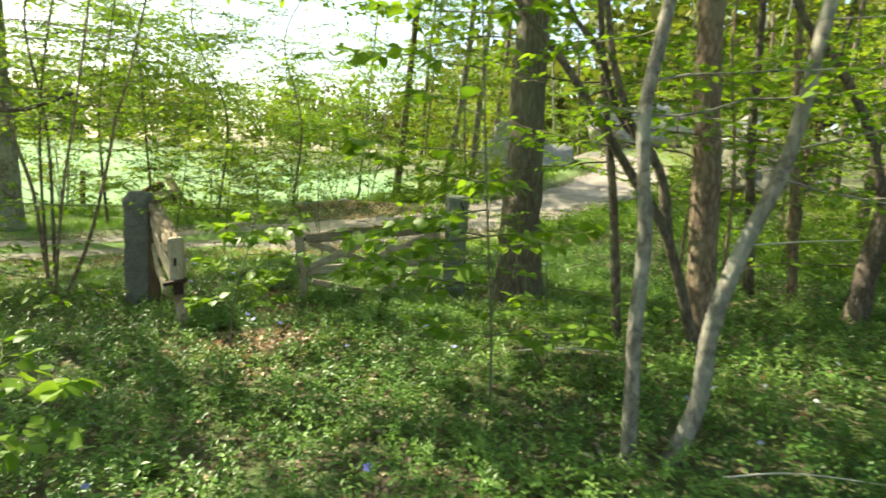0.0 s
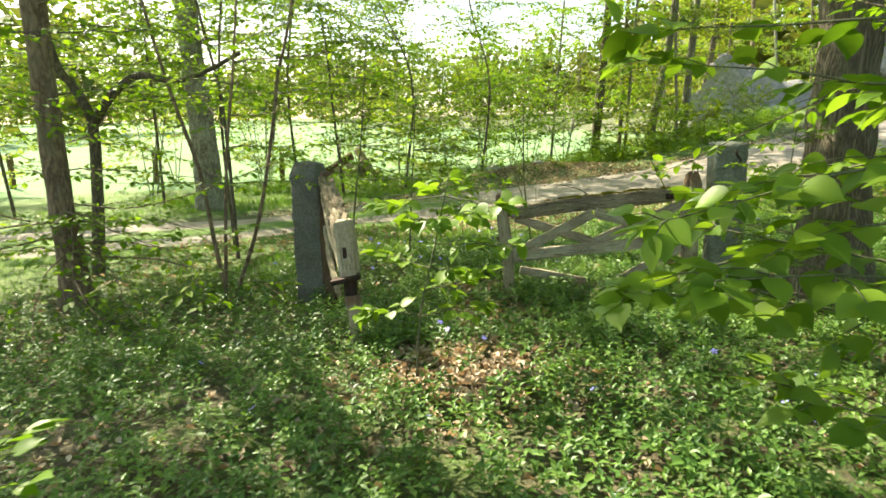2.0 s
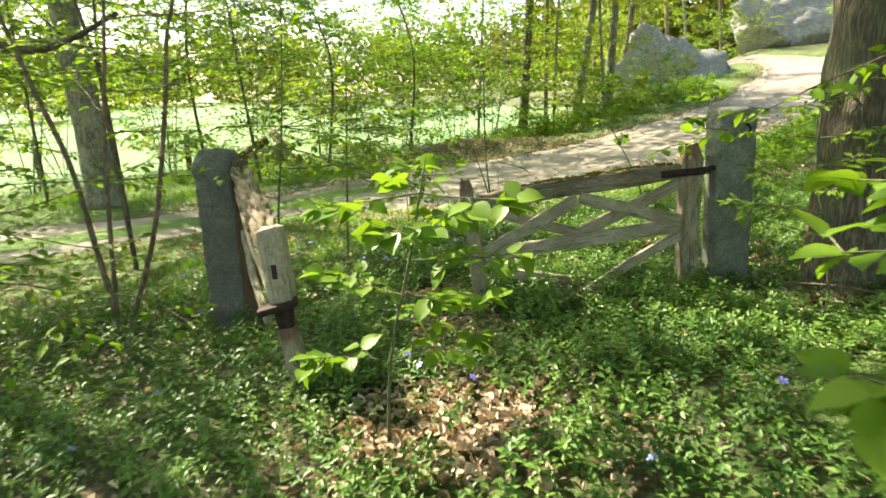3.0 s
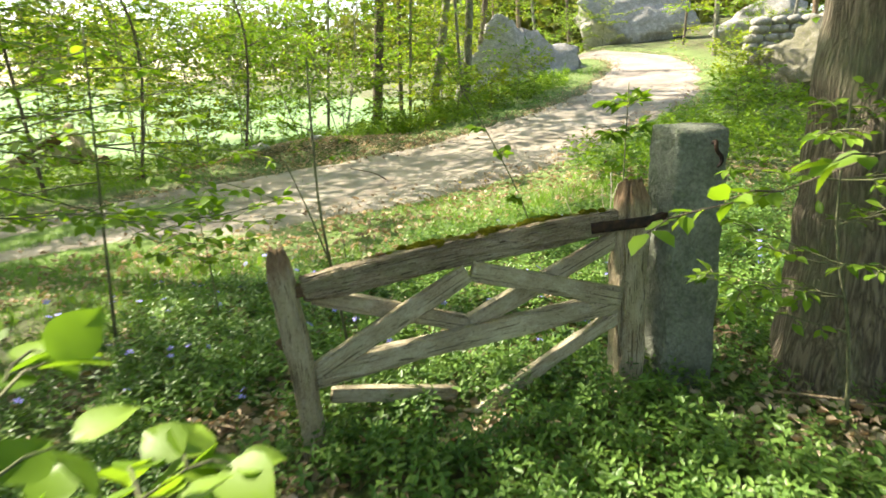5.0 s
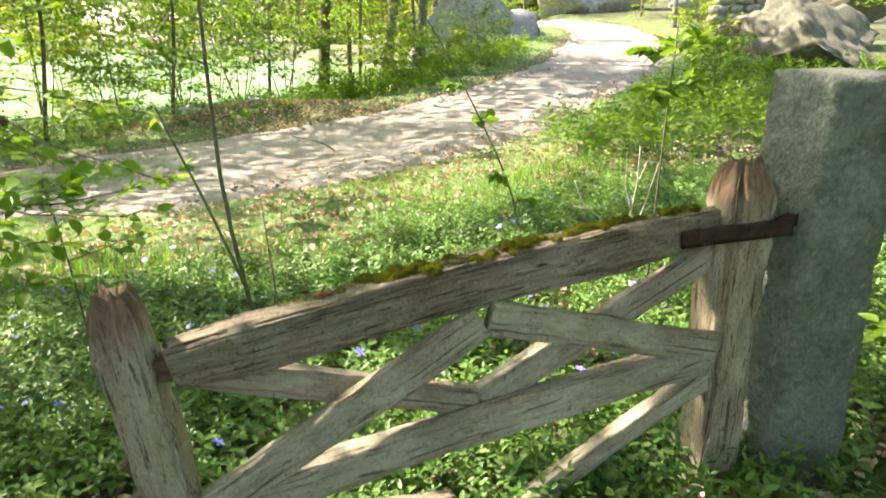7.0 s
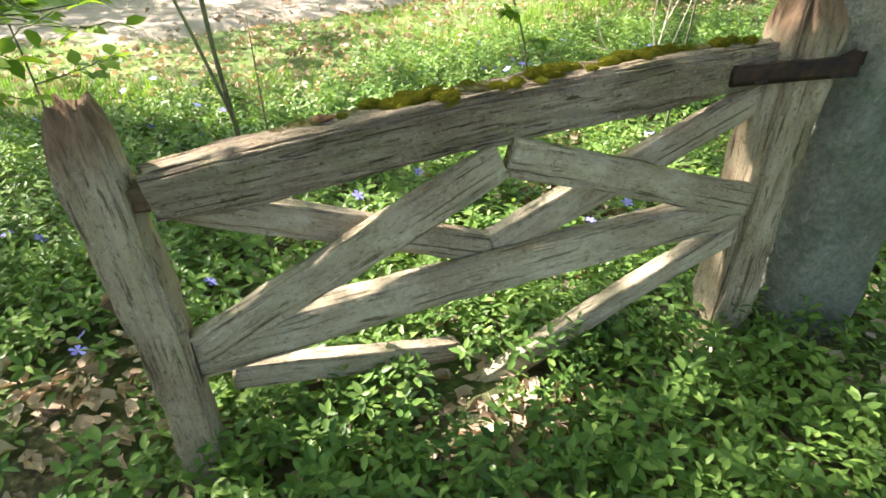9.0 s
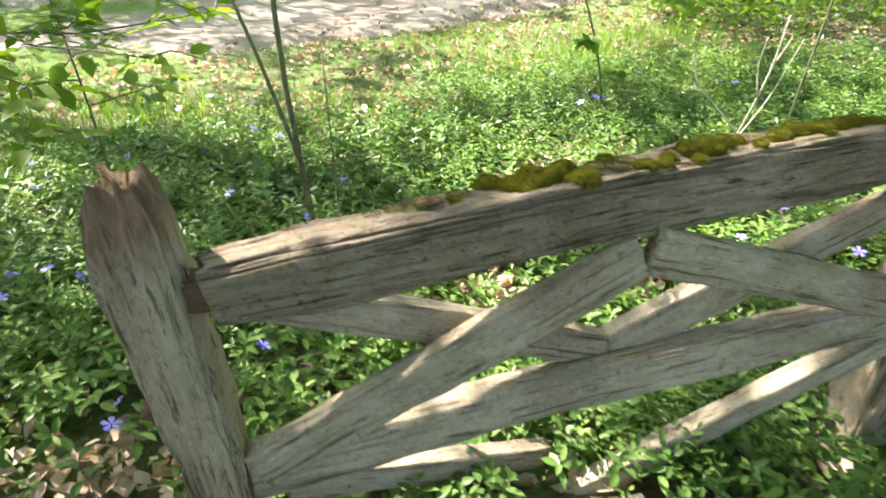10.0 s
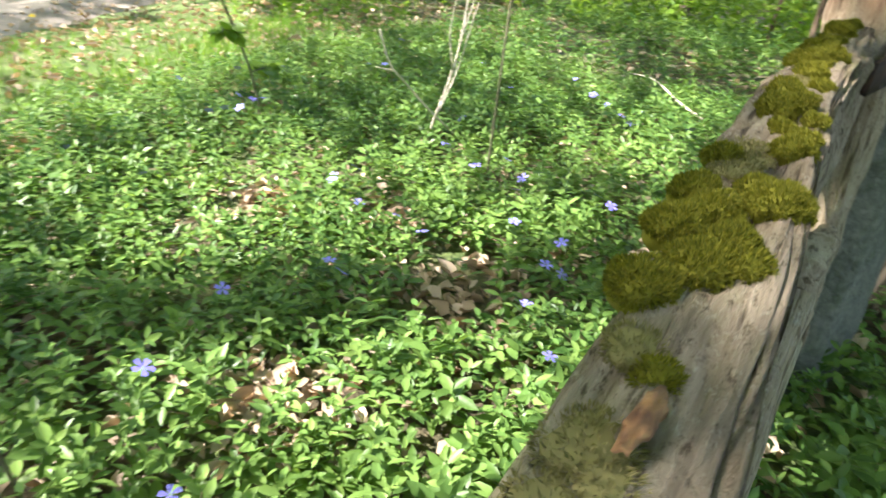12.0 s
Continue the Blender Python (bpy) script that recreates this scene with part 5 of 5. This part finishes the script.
def build_grass():
    rng = np.random.default_rng(33)
    blade = []
    for i in range(4):
        b = 0.25 + 0.15 * i
        v = np.array([(0, -0.022, 0), (0, 0.022, 0), (b * 0.3, 0.016, 0.55), (b * 0.3, -0.016, 0.55), (b, 0, 0.95 - 0.12 * i)])
        tuft_v, tuft_f = [], []
        for j in range(5):
            a = j * 1.3 + i
            c, s_ = math.cos(a), math.sin(a)
            r = np.array([[c, -s_, 0], [s_, c, 0], [0, 0, 1]])
            k0 = 0.7 + 0.12 * ((j * 7 + i) % 5)
            tuft_v.append(v @ r.T * k0 + np.array([c, s_, 0]) * 0.08)
            tuft_f.append(np.array([(0, 1, 2), (0, 2, 3), (3, 2, 4)]) + 5 * j)
        blade.append((np.concatenate(tuft_v), np.concatenate(tuft_f)))
    q = np.concatenate([np.stack([rng.uniform(-9, 9, 60000), rng.uniform(0, 11, 60000)], 1), np.stack([rng.uniform(-12, 14, 22000), rng.uniform(5, 20, 22000)], 1), np.stack([rng.uniform(-4.5, 4, 9000), rng.uniform(1.6, 6, 9000)], 1)])
    off, side = road_offset(q[:, 0], q[:, 1])
    w = np.where(side, sst(-0.05, 0.5, off) * sst(3.1, 1.9, off + 0.7 * smooth_noise(q[:, 0], q[:, 1], 1.2, 2)), sst(-0.05, 0.5, off) * sst(6.5, 4, off))
    w *= np.where(side & (off > 0.6), 0.7, 1.0)
    w = np.maximum(w, 0.9 * sst(-1.25, -1.6, off) * sst(-0.5, -3.0, q[:, 0]))
    w = np.maximum(w, 0.7 * side * sst(-0.9, -0.5, off) * sst(-2.0, -4.0, q[:, 0]))
    w *= 0.55 + 0.5 * smooth_noise(q[:, 0], q[:, 1], 1.9, 1)
    bank = bank_shape(q[:, 0], q[:, 1])
    w *= 1 - np.clip(bank * 1.5, 0, 1)
    w *= (q[:, 0] < 4 + 0.5 * q[:, 1])
    keep = rng.random(len(q)) < w
    q = q[keep]
    s = rng.uniform(0.06, 0.15, len(q)) * (1 + 0.5 * smooth_noise(q[:, 0], q[:, 1], 1.4, 8)) * np.where(off[keep] < 0, 0.4, np.where((off[keep] < 1.3) & side[keep], 0.55, 1.0))
    scatter_ground("grass", "short fresh grass along the road verges", blade, q, s, np.full(len(q), -0.005), L_GRASS, "grass", rng, 0.12)


def build_herbs():
    """Low bright leafy plants on the verges and the slope."""
    rng = np.random.default_rng(34)
    shapes = [sprig(k0, 1.0, rng) for k0 in (6, 8, 10)]
    q = np.concatenate([np.stack([rng.uniform(0.0, 7.5, 4500), rng.uniform(12, 18, 4500)], 1), np.stack([rng.uniform(2, 13, 9000), rng.uniform(0, 14, 9000)], 1), np.stack([rng.uniform(-12, 0, 3500), rng.uniform(9, 14, 3500)], 1)])
    off, side = road_offset(q[:, 0], q[:, 1])
    w = (1 - (q[:, 0] < 5.0) * (q[:, 1] < 4.2)) * np.where(side, sst(0.2, 1.0, off), sst(0.5, 1.0, off) * sst(5, 2, off)) * (0.6 + 0.5 * smooth_noise(q[:, 0], q[:, 1], 1.1, 12))
    keep = rng.random(len(q)) < w
    q = q[keep]
    s = rng.uniform(0.08, 0.16, len(q))
    scatter_ground("herbs", "bright leafy woodland plants along the road", shapes, q, s, rng.uniform(0.02, 0.35, len(q)) * (rng.random(len(q)) < 0.7), L_LILAC, "wild plants", rng, 0.3)


build_vinca()
build_litter()
build_grass()
build_herbs()


# ---------------------------------------------------------------- boulders, walls and distance
def rock(name, label, centre, size, seed, material=M_ROCK, group="boulders", detail=4, rot=0.0):
    bm = bmesh.new()
    bmesh.ops.create_icosphere(bm, subdivisions=detail, radius=1.0)
    sv = Vector((seed * 3.1, seed * 1.7, seed))
    for v in bm.verts:
        p = v.co.copy()
        # flatten against a few random planes, for split faces
        for j in range(11):
            nrm = Vector((math.sin(seed * 7 + j * 2.4), math.cos(seed * 5 + j * 1.9), 0.8 * math.sin(seed + j * 3.3))).normalized()
            lim = 0.52 + 0.16 * math.sin(seed * 3 + j)
            d = p.dot(nrm) - lim
            if d > 0:
                p -= nrm * d * 0.96
        p *= 1 + 0.22 * noise.noise(p * 1.5 + sv) + 0.15 * noise.noise(p * 4 + sv) + 0.07 * noise.noise(p * 11 + sv) - 0.10 * max(0, 1 - abs(noise.noise(p * 2.2 + sv * 2)) / 0.09)
        v.co = Vector((p.x * size[0], p.y * size[1], p.z * size[2]))
    ob = part(name, bm, material)
    ob.matrix_basis = pose(*centre, 0, 0, rot)
    return tagged(ob, label, "boulder", group)


rock("boulder", "huge pale grey boulder beside the dirt road", (6.7, 20.6, 1.05), (3.9, 2.6, 2.8), 2.0, detail=5, rot=-12)
rock("boulder", "grey boulder leaning on a larger one by the road", (8.7, 20.3, 1.4), (1.1, 0.8, 0.8), 3.0, detail=4)
rock("boulder", "pale mossy rock outcrop on the slope beside the road", (11.4, 10.6, 1.25), (2.3, 1.6, 1.8), 4.0, M_ROCK_MOSSY, rot=-46, detail=5)
rock("boulder", "pale rock outcrop above the road bend", (14.6, 12.6, 2.5), (1.7, 1.3, 1.1), 5.0, M_ROCK_MOSSY, rot=-30)
rock("boulder", "grey cliff-like rock face behind the road bend", (15.2, 29.0, 4.2), (4.2, 2.4, 2.6), 6.0, detail=5)
rock("boulder", "large grey rock face among the trees", (18.5, 22.0, 3.6), (2.8, 2.2, 2.0), 7.0)
rock("boulder", "low stone on the leaf-covered bank", (-2.2, 10.9, 0.22), (0.35, 0.25, 0.16), 8.0, detail=3)
rock("boulder", "low stone on the leaf-covered bank", (-1.1, 11.2, 0.32), (0.28, 0.22, 0.13), 9.0, detail=3)


def stone_wall(label, a, b, height, seed):
    rng = np.random.default_rng(seed)
    a, b = Vector(a), Vector(b)
    ob = empty("stone_wall", a, label, "stone wall", "dry stone walls")
    d = b - a
    L = math.hypot(d.x, d.y)
    ux, uy = d.x / L, d.y / L
    for r in range(int(height / 0.24)):
        s = rng.uniform(0, 0.2)
        while s < L:
            w = rng.uniform(0.3, 0.6)
            bm = bmesh.new()
            bmesh.ops.create_icosphere(bm, subdivisions=2, radius=1)
            for v in bm.verts:
                p = v.co * (1 + 0.25 * noise.noise(v.co * 1.5 + Vector((s, r, seed))))
                m = max(abs(p.x), abs(p.y), abs(p.z))
                p = p.lerp(p / m * 0.85, 0.5)
                v.co = Vector((p.x * w / 2 * 1.05, p.y * 0.24, p.z * 0.145))
            x, y = a.x + ux * (s + w / 2), a.y + uy * (s + w / 2)
            st = part("stone", bm, M_ROCK, ob)
            st.matrix_local = Matrix.Translation(-a) @ pose(x, y, gz(x, y) + 0.10 + r * 0.24, rng.uniform(-8, 8), rng.uniform(-8, 8), math.degrees(math.atan2(uy, ux)) + rng.uniform(-8, 8))
            s += w * 0.96


stone_wall("grey dry stone wall beside the boulder", (8.9, 21.3, 1.3), (9.9, 24.6, 2.0), 1.0, 1)
stone_wall("dry stone wall on the slope above the road", (11.9, 14.9, 1.8), (15.4, 13.4, 2.2), 1.9, 2)

# heap of broken trunk wood beyond the road
log = empty("log_pile", (-6.3, 11.9, gz(-6.3, 11.9)), "heap of split decaying logs at the field edge", "log pile")
for i, (p0, p1, r) in enumerate((((-7.3, 12.2, -0.05), (-5.9, 11.7, 0.25), 0.17), ((-6.4, 12.1, 0.10), (-5.35, 11.5, 0.05), 0.12), ((-6.1, 12.0, 0.75), (-5.45, 11.5, -0.1), 0.10), ((-7.0, 11.9, 0.1), (-6.2, 11.8, 0.55), 0.10))):
    beam("log", [p0, p1], r * 2, r * 2, M_WOOD_ROT if i % 2 else M_WOOD, log, wear=0.03, seed=40 + i, round_=0.6)

for i, (x, y) in enumerate(((-12.3, 12.0), (-16.0, 10.8), (-8.9, 13.3))):
    fp = empty("fence_post", (x, y, gz(x, y)), "dark weathered wooden fence post at the field edge", "fence post", "fence posts")
    beam("post", [(x, y, gz(x, y) - 0.2), (x + 0.02, y, gz(x, y) + 1.0)], 0.13, 0.13, M_WOOD_ROT, fp, wear=0.01, seed=50 + i, round_=0.5)


def far_woods():
    rng = np.random.default_rng(51)
    pos, size = [], []
    for i in range(150):
        if i < 95:
            x, y = rng.uniform(-190, 90), rng.uniform(115, 165)
        else:
            x, y = rng.uniform(14, 60), rng.uniform(34, 80)
        if i > 135:
            x, y = rng.uniform(-95, -45), rng.uniform(20, 90)
        z = gz(x, y)
        h = rng.uniform(10, 18)
        n = 330
        u = rng.normal(0, 1, (n, 3))
        u /= np.linalg.norm(u, axis=1, keepdims=True)
        rad = rng.uniform(0.55, 1.05, n)[:, None] * (1 + 0.25 * np.sin(u[:, :1] * 5 + i) * np.cos(u[:, 2:] * 6))
        pos.append(u * rad * np.array([h * 0.45, h * 0.45, h * 0.5]) + np.array([x, y, z + h * 0.52]))
        size.append(rng.uniform(0.7, 1.6, n))
    pos, size = np.concatenate(pos), np.concatenate(size)
    d = rng.normal(0, 1, pos.shape)
    v, f = scatter_shape(leaf_shape(0.8, 0.2, 0.1, False), pos, frames_from(d, rng.normal(0, 1, pos.shape)), size)
    ob = mesh_part("far_woods", v, f, L_FAR)
    tagged(ob, "distant sunlit spring woods around the field", "woods", kind="stuff")


far_woods()


# ---------------------------------------------------------------- small things
def flower(name, label, material, petals, radius, x, y, z, rng, group):
    vs, fs = [], []
    for i in range(petals):
        a = 2 * math.pi * i / petals
        c, s = math.cos(a), math.sin(a)
        r = np.array([[c, -s, 0], [s, c, 0], [0, 0, 1]])
        v = np.array([(0.1, -0.06, 0), (0.1, 0.06, 0), (0.7, 0.34, 0.10), (1.0, 0.22, 0.06), (0.95, -0.28, 0.08), (0.6, -0.24, 0.10)]) * radius
        o = len(vs) * 6
        vs.append(v @ r.T)
        fs.append(tuple(range(o, o + 6)))
    ob = mesh_part(name, np.concatenate(vs), fs, material)
    ob.matrix_basis = pose(x, y, z, rng.uniform(-45, 10), rng.uniform(-30, 30), rng.uniform(0, 360))
    return tagged(ob, label, "flower", group)


def small_flowers():
    rng = np.random.default_rng(61)
    spots = [(-0.02, 1.22), (-0.03, 0.94), (-0.35, 0.98), (-0.38, 0.90), (-1.1, 1.54), (0.13, 2.32), (0.12, 1.39), (0.42, 0.9), (0.55, 0.62), (0.62, 0.70), (0.5, 1.15), (0.02, 0.55), (0.06, 0.52), (-1.25, 1.2), (-1.4, 1.0)]
    spots += [tuple(p) for p in np.stack([rng.uniform(-2.6, 2.0, 60), rng.uniform(0.3, 3.0, 60)], 1)] + [tuple(p) for p in np.stack([rng.normal(-2.4, 0.7, 40), rng.normal(1.7, 0.6, 40)], 1)]
    spots += [tuple(p) for p in np.stack([rng.uniform(-3.5, 2.5, 26), rng.uniform(-4.5, -0.4, 26)], 1)]
    for x, y in spots:
        flower("periwinkle_flower", "small blue five-petalled periwinkle flower above glossy leaves", M_PETAL, 5, rng.uniform(0.017, 0.024), x, y, gz(x, y) + rng.uniform(0.12, 0.17), rng, "periwinkle flowers")
    for i in range(26):
        x, y = rng.uniform(1.6, 4.2), rng.uniform(-4.6, -2.0)
        flower("wood_anemone", "small white woodland flower over green leaves", M_WHITE, 6, 0.018, x, y, gz(x, y) + rng.uniform(0.12, 0.18), rng, "white flowers")
    for i in range(7):
        x, y = -1.0 + rng.normal(0, 0.9), 5.0 + rng.normal(0, 0.3)
        flower("dandelion", "yellow dandelion flower at the road edge", M_YELLOWPETAL, 11, 0.022, x + 1.6, y + 0.5, gz(x, y) + 0.1, rng, "dandelions")


small_flowers()


def stick(name, label, ctrl, r0, r1, material, forks=(), group="dry sticks"):
    base = Vector(ctrl[0])
    ob = empty(name, base, label, "stick", group)
    ln = spline(ctrl, 14)
    v, f = tube([p - base for p in ln], [r0 + (r1 - r0) * i / 13 for i in range(14)], 6, 0.15, r0)
    mesh_part("stem", v, f, material, ob)
    for fk in forks:
        ln = spline(fk, 8)
        v, f = tube([p - base for p in ln], [r1 * 1.4 + (r1 * 0.5 - r1 * 1.4) * i / 7 for i in range(8)], 5)
        mesh_part("twig", v, f, material, ob)
    return ob


stick("dry_twig", "pale bare dry twig standing in groundcover", [(0.70, 1.60, 0.0), (0.66, 1.50, 0.22), (0.61, 1.38, 0.46), (0.60, 1.34, 0.62), (0.57, 1.30, 0.80)], 0.006, 0.003, M_DRY,
      [[(0.61, 1.38, 0.46), (0.55, 1.36, 0.6), (0.52, 1.32, 0.72)], [(0.66, 1.5, 0.22), (0.72, 1.45, 0.42), (0.75, 1.42, 0.60), (0.76, 1.40, 0.7)], [(0.60, 1.34, 0.6), (0.64, 1.33, 0.72)]])
stick("dry_twig", "pale bent dry twig leaning over groundcover", [(0.95, 1.50, 0.05), (0.72, 1.56, 0.24), (0.55, 1.56, 0.38), (0.43, 1.54, 0.47), (0.36, 1.53, 0.60)], 0.005, 0.003, M_DRY, [[(0.46, 1.55, 0.44), (0.38, 1.56, 0.46)]])
stick("dry_twig", "grey dry twig lying among leaves", [(1.94, 0.74, 0.18), (1.95, 0.93, 0.25), (2.35, 1.24, 0.27), (2.44, 1.44, 0.27)], 0.006, 0.003, M_DRY)
stick("dry_twig", "pale fallen twig lying on groundcover", [(0.27, -2.65, 0.22), (0.6, -2.68, 0.25), (0.94, -2.71, 0.24)], 0.007, 0.004, M_DRY)
stick("dry_twig", "pale grass stem lying over groundcover", [(0.75, -4.4, 0.18), (1.1, -4.42, 0.2), (1.6, -4.5, 0.16)], 0.005, 0.003, M_DRY)
stick("dry_twig", "fallen branch on dry leaves beside the trunk", [(0.42, -0.42, 0.14), (0.62, -0.62, 0.17), (0.85, -0.75, 0.14), (1.1, -0.9, 0.1)], 0.007, 0.004, M_BARK_BROWN)
stick("dry_twig", "thin bare branch crossing between stems", [(2.3, -1.95, 0.95), (2.9, -2.0, 1.02), (3.6, -1.9, 1.05)], 0.010, 0.005, M_DRY)
stick("dry_twig", "broken stick standing in grass by the road", [(-0.15, 6.9, 0.0), (-0.35, 6.95, 0.12), (-0.7, 7.05, 0.2)], 0.012, 0.006, M_BARK_DARK)


# moss and rot on the top rail
def moss_cushions():
    rng = np.random.default_rng(71)
    line = spline(RAIL, 61)

    # x, offset across the rail, radius
    clumps = [(-1.006, 0.034, 0.019), (-0.936, 0.034, 0.020), (-0.969, 0.011, 0.020), (-0.941, -0.002, 0.020), (-0.955, -0.016, 0.016), (-0.869, -0.021, 0.022), (-0.880, 0.036, 0.017), (-0.853, -0.004, 0.015), (-0.905, 0.016, 0.019),
              (-1.063, 0.003, 0.011), (-0.758, -0.014, 0.017), (-0.808, 0.034, 0.015), (-0.73, -0.022, 0.013), (-0.712, 0.004, 0.014), (-0.670, 0.018, 0.020), (-0.632, 0.010, 0.024), (-0.600, 0.022, 0.020), (-0.668, -0.022, 0.011),
              (-0.50, 0.01, 0.020), (-0.46, 0.018, 0.024), (-0.42, 0.004, 0.024), (-0.38, 0.018, 0.024), (-0.34, 0.022, 0.022), (-0.30, 0.01, 0.016), (-0.21, 0.012, 0.020), (-0.17, 0.020, 0.016), (-0.13, 0.004, 0.014), (-0.545, -0.01, 0.013), (-0.57, 0.024, 0.014)]
    films = [(-1.113, 0.016, 0.017), (-1.145, 0.018, 0.014), (-1.125, 0.000, 0.011), (-1.05, 0.020, 0.013), (-1.18, 0.014, 0.011), (-0.80, 0.012, 0.014), (-0.83, 0.02, 0.014), (-0.775, 0.02, 0.013), (-0.53, 0.02, 0.014), (-0.26, 0.015, 0.016)]
    for x, dy, r in clumps + films:
        low = (x, dy, r) in films
        c = min(line, key=lambda p: abs(p.x - x)).copy()
        c += Vector((x - c.x, dy * 0.85, 0.053 if low else 0.052))
        mat = L_FILM if low else L_MOSS
        ob = empty("moss_cushion", c, "thin khaki moss film on the worn gate rail" if low else "olive-green moss cushion growing on the gate rail", "moss", "moss cushions")
        wide = np.array([1.5, 1.15, 0.42]) if low else np.array([1.15, 1.0, 0.85])
        bm = bmesh.new()
        bmesh.ops.create_icosphere(bm, subdivisions=3, radius=r * 0.88)
        for v in bm.verts:
            lump = 1 + 0.30 * noise.noise(v.co * 70 + c * 9) + 0.16 * noise.noise(v.co * 190 + c * 9)
            v.co = Vector((v.co.x * wide[0], v.co.y * wide[1], v.co.z * wide[2])) * lump
        part("cushion", bm, mat, ob)
        n = int((2400 if low else 5200) * (r / 0.03) ** 2)
        d = rng.normal(0, 1, (n, 3))
        d[:, 2] = np.abs(d[:, 2]) * 0.9 + 0.02
        d /= np.linalg.norm(d, axis=1, keepdims=True)
        lump = np.array([1 + 0.30 * noise.noise(Vector(q) * r * 0.88 * 70 + c * 9) + 0.16 * noise.noise(Vector(q) * r * 0.88 * 190 + c * 9) for q in d])
        p = d * wide * r * 0.9 * lump[:, None]
        v, f = scatter_shape(leaf_shape(0.24, 0.1, 0.3, False), p, frames_from(d + rng.normal(0, 0.3, d.shape), rng.normal(0, 1, d.shape)), rng.uniform(0.0025, 0.005, n))
        mesh_part("fringe", v, f, mat, ob)


moss_cushions()
rot = bmesh.new()
bmesh.ops.create_icosphere(rot, subdivisions=3, radius=1.0)
for v in rot.verts:
    v.co = Vector((v.co.x * 0.018, v.co.y * 0.005, v.co.z * 0.006)) * (1 + 0.6 * noise.noise(v.co * 2.3)) + Vector((-0.400, -0.066, 0.781))
part("wood_rot", rot, M_ORANGE, gate, "orange rotten wood in a crack")
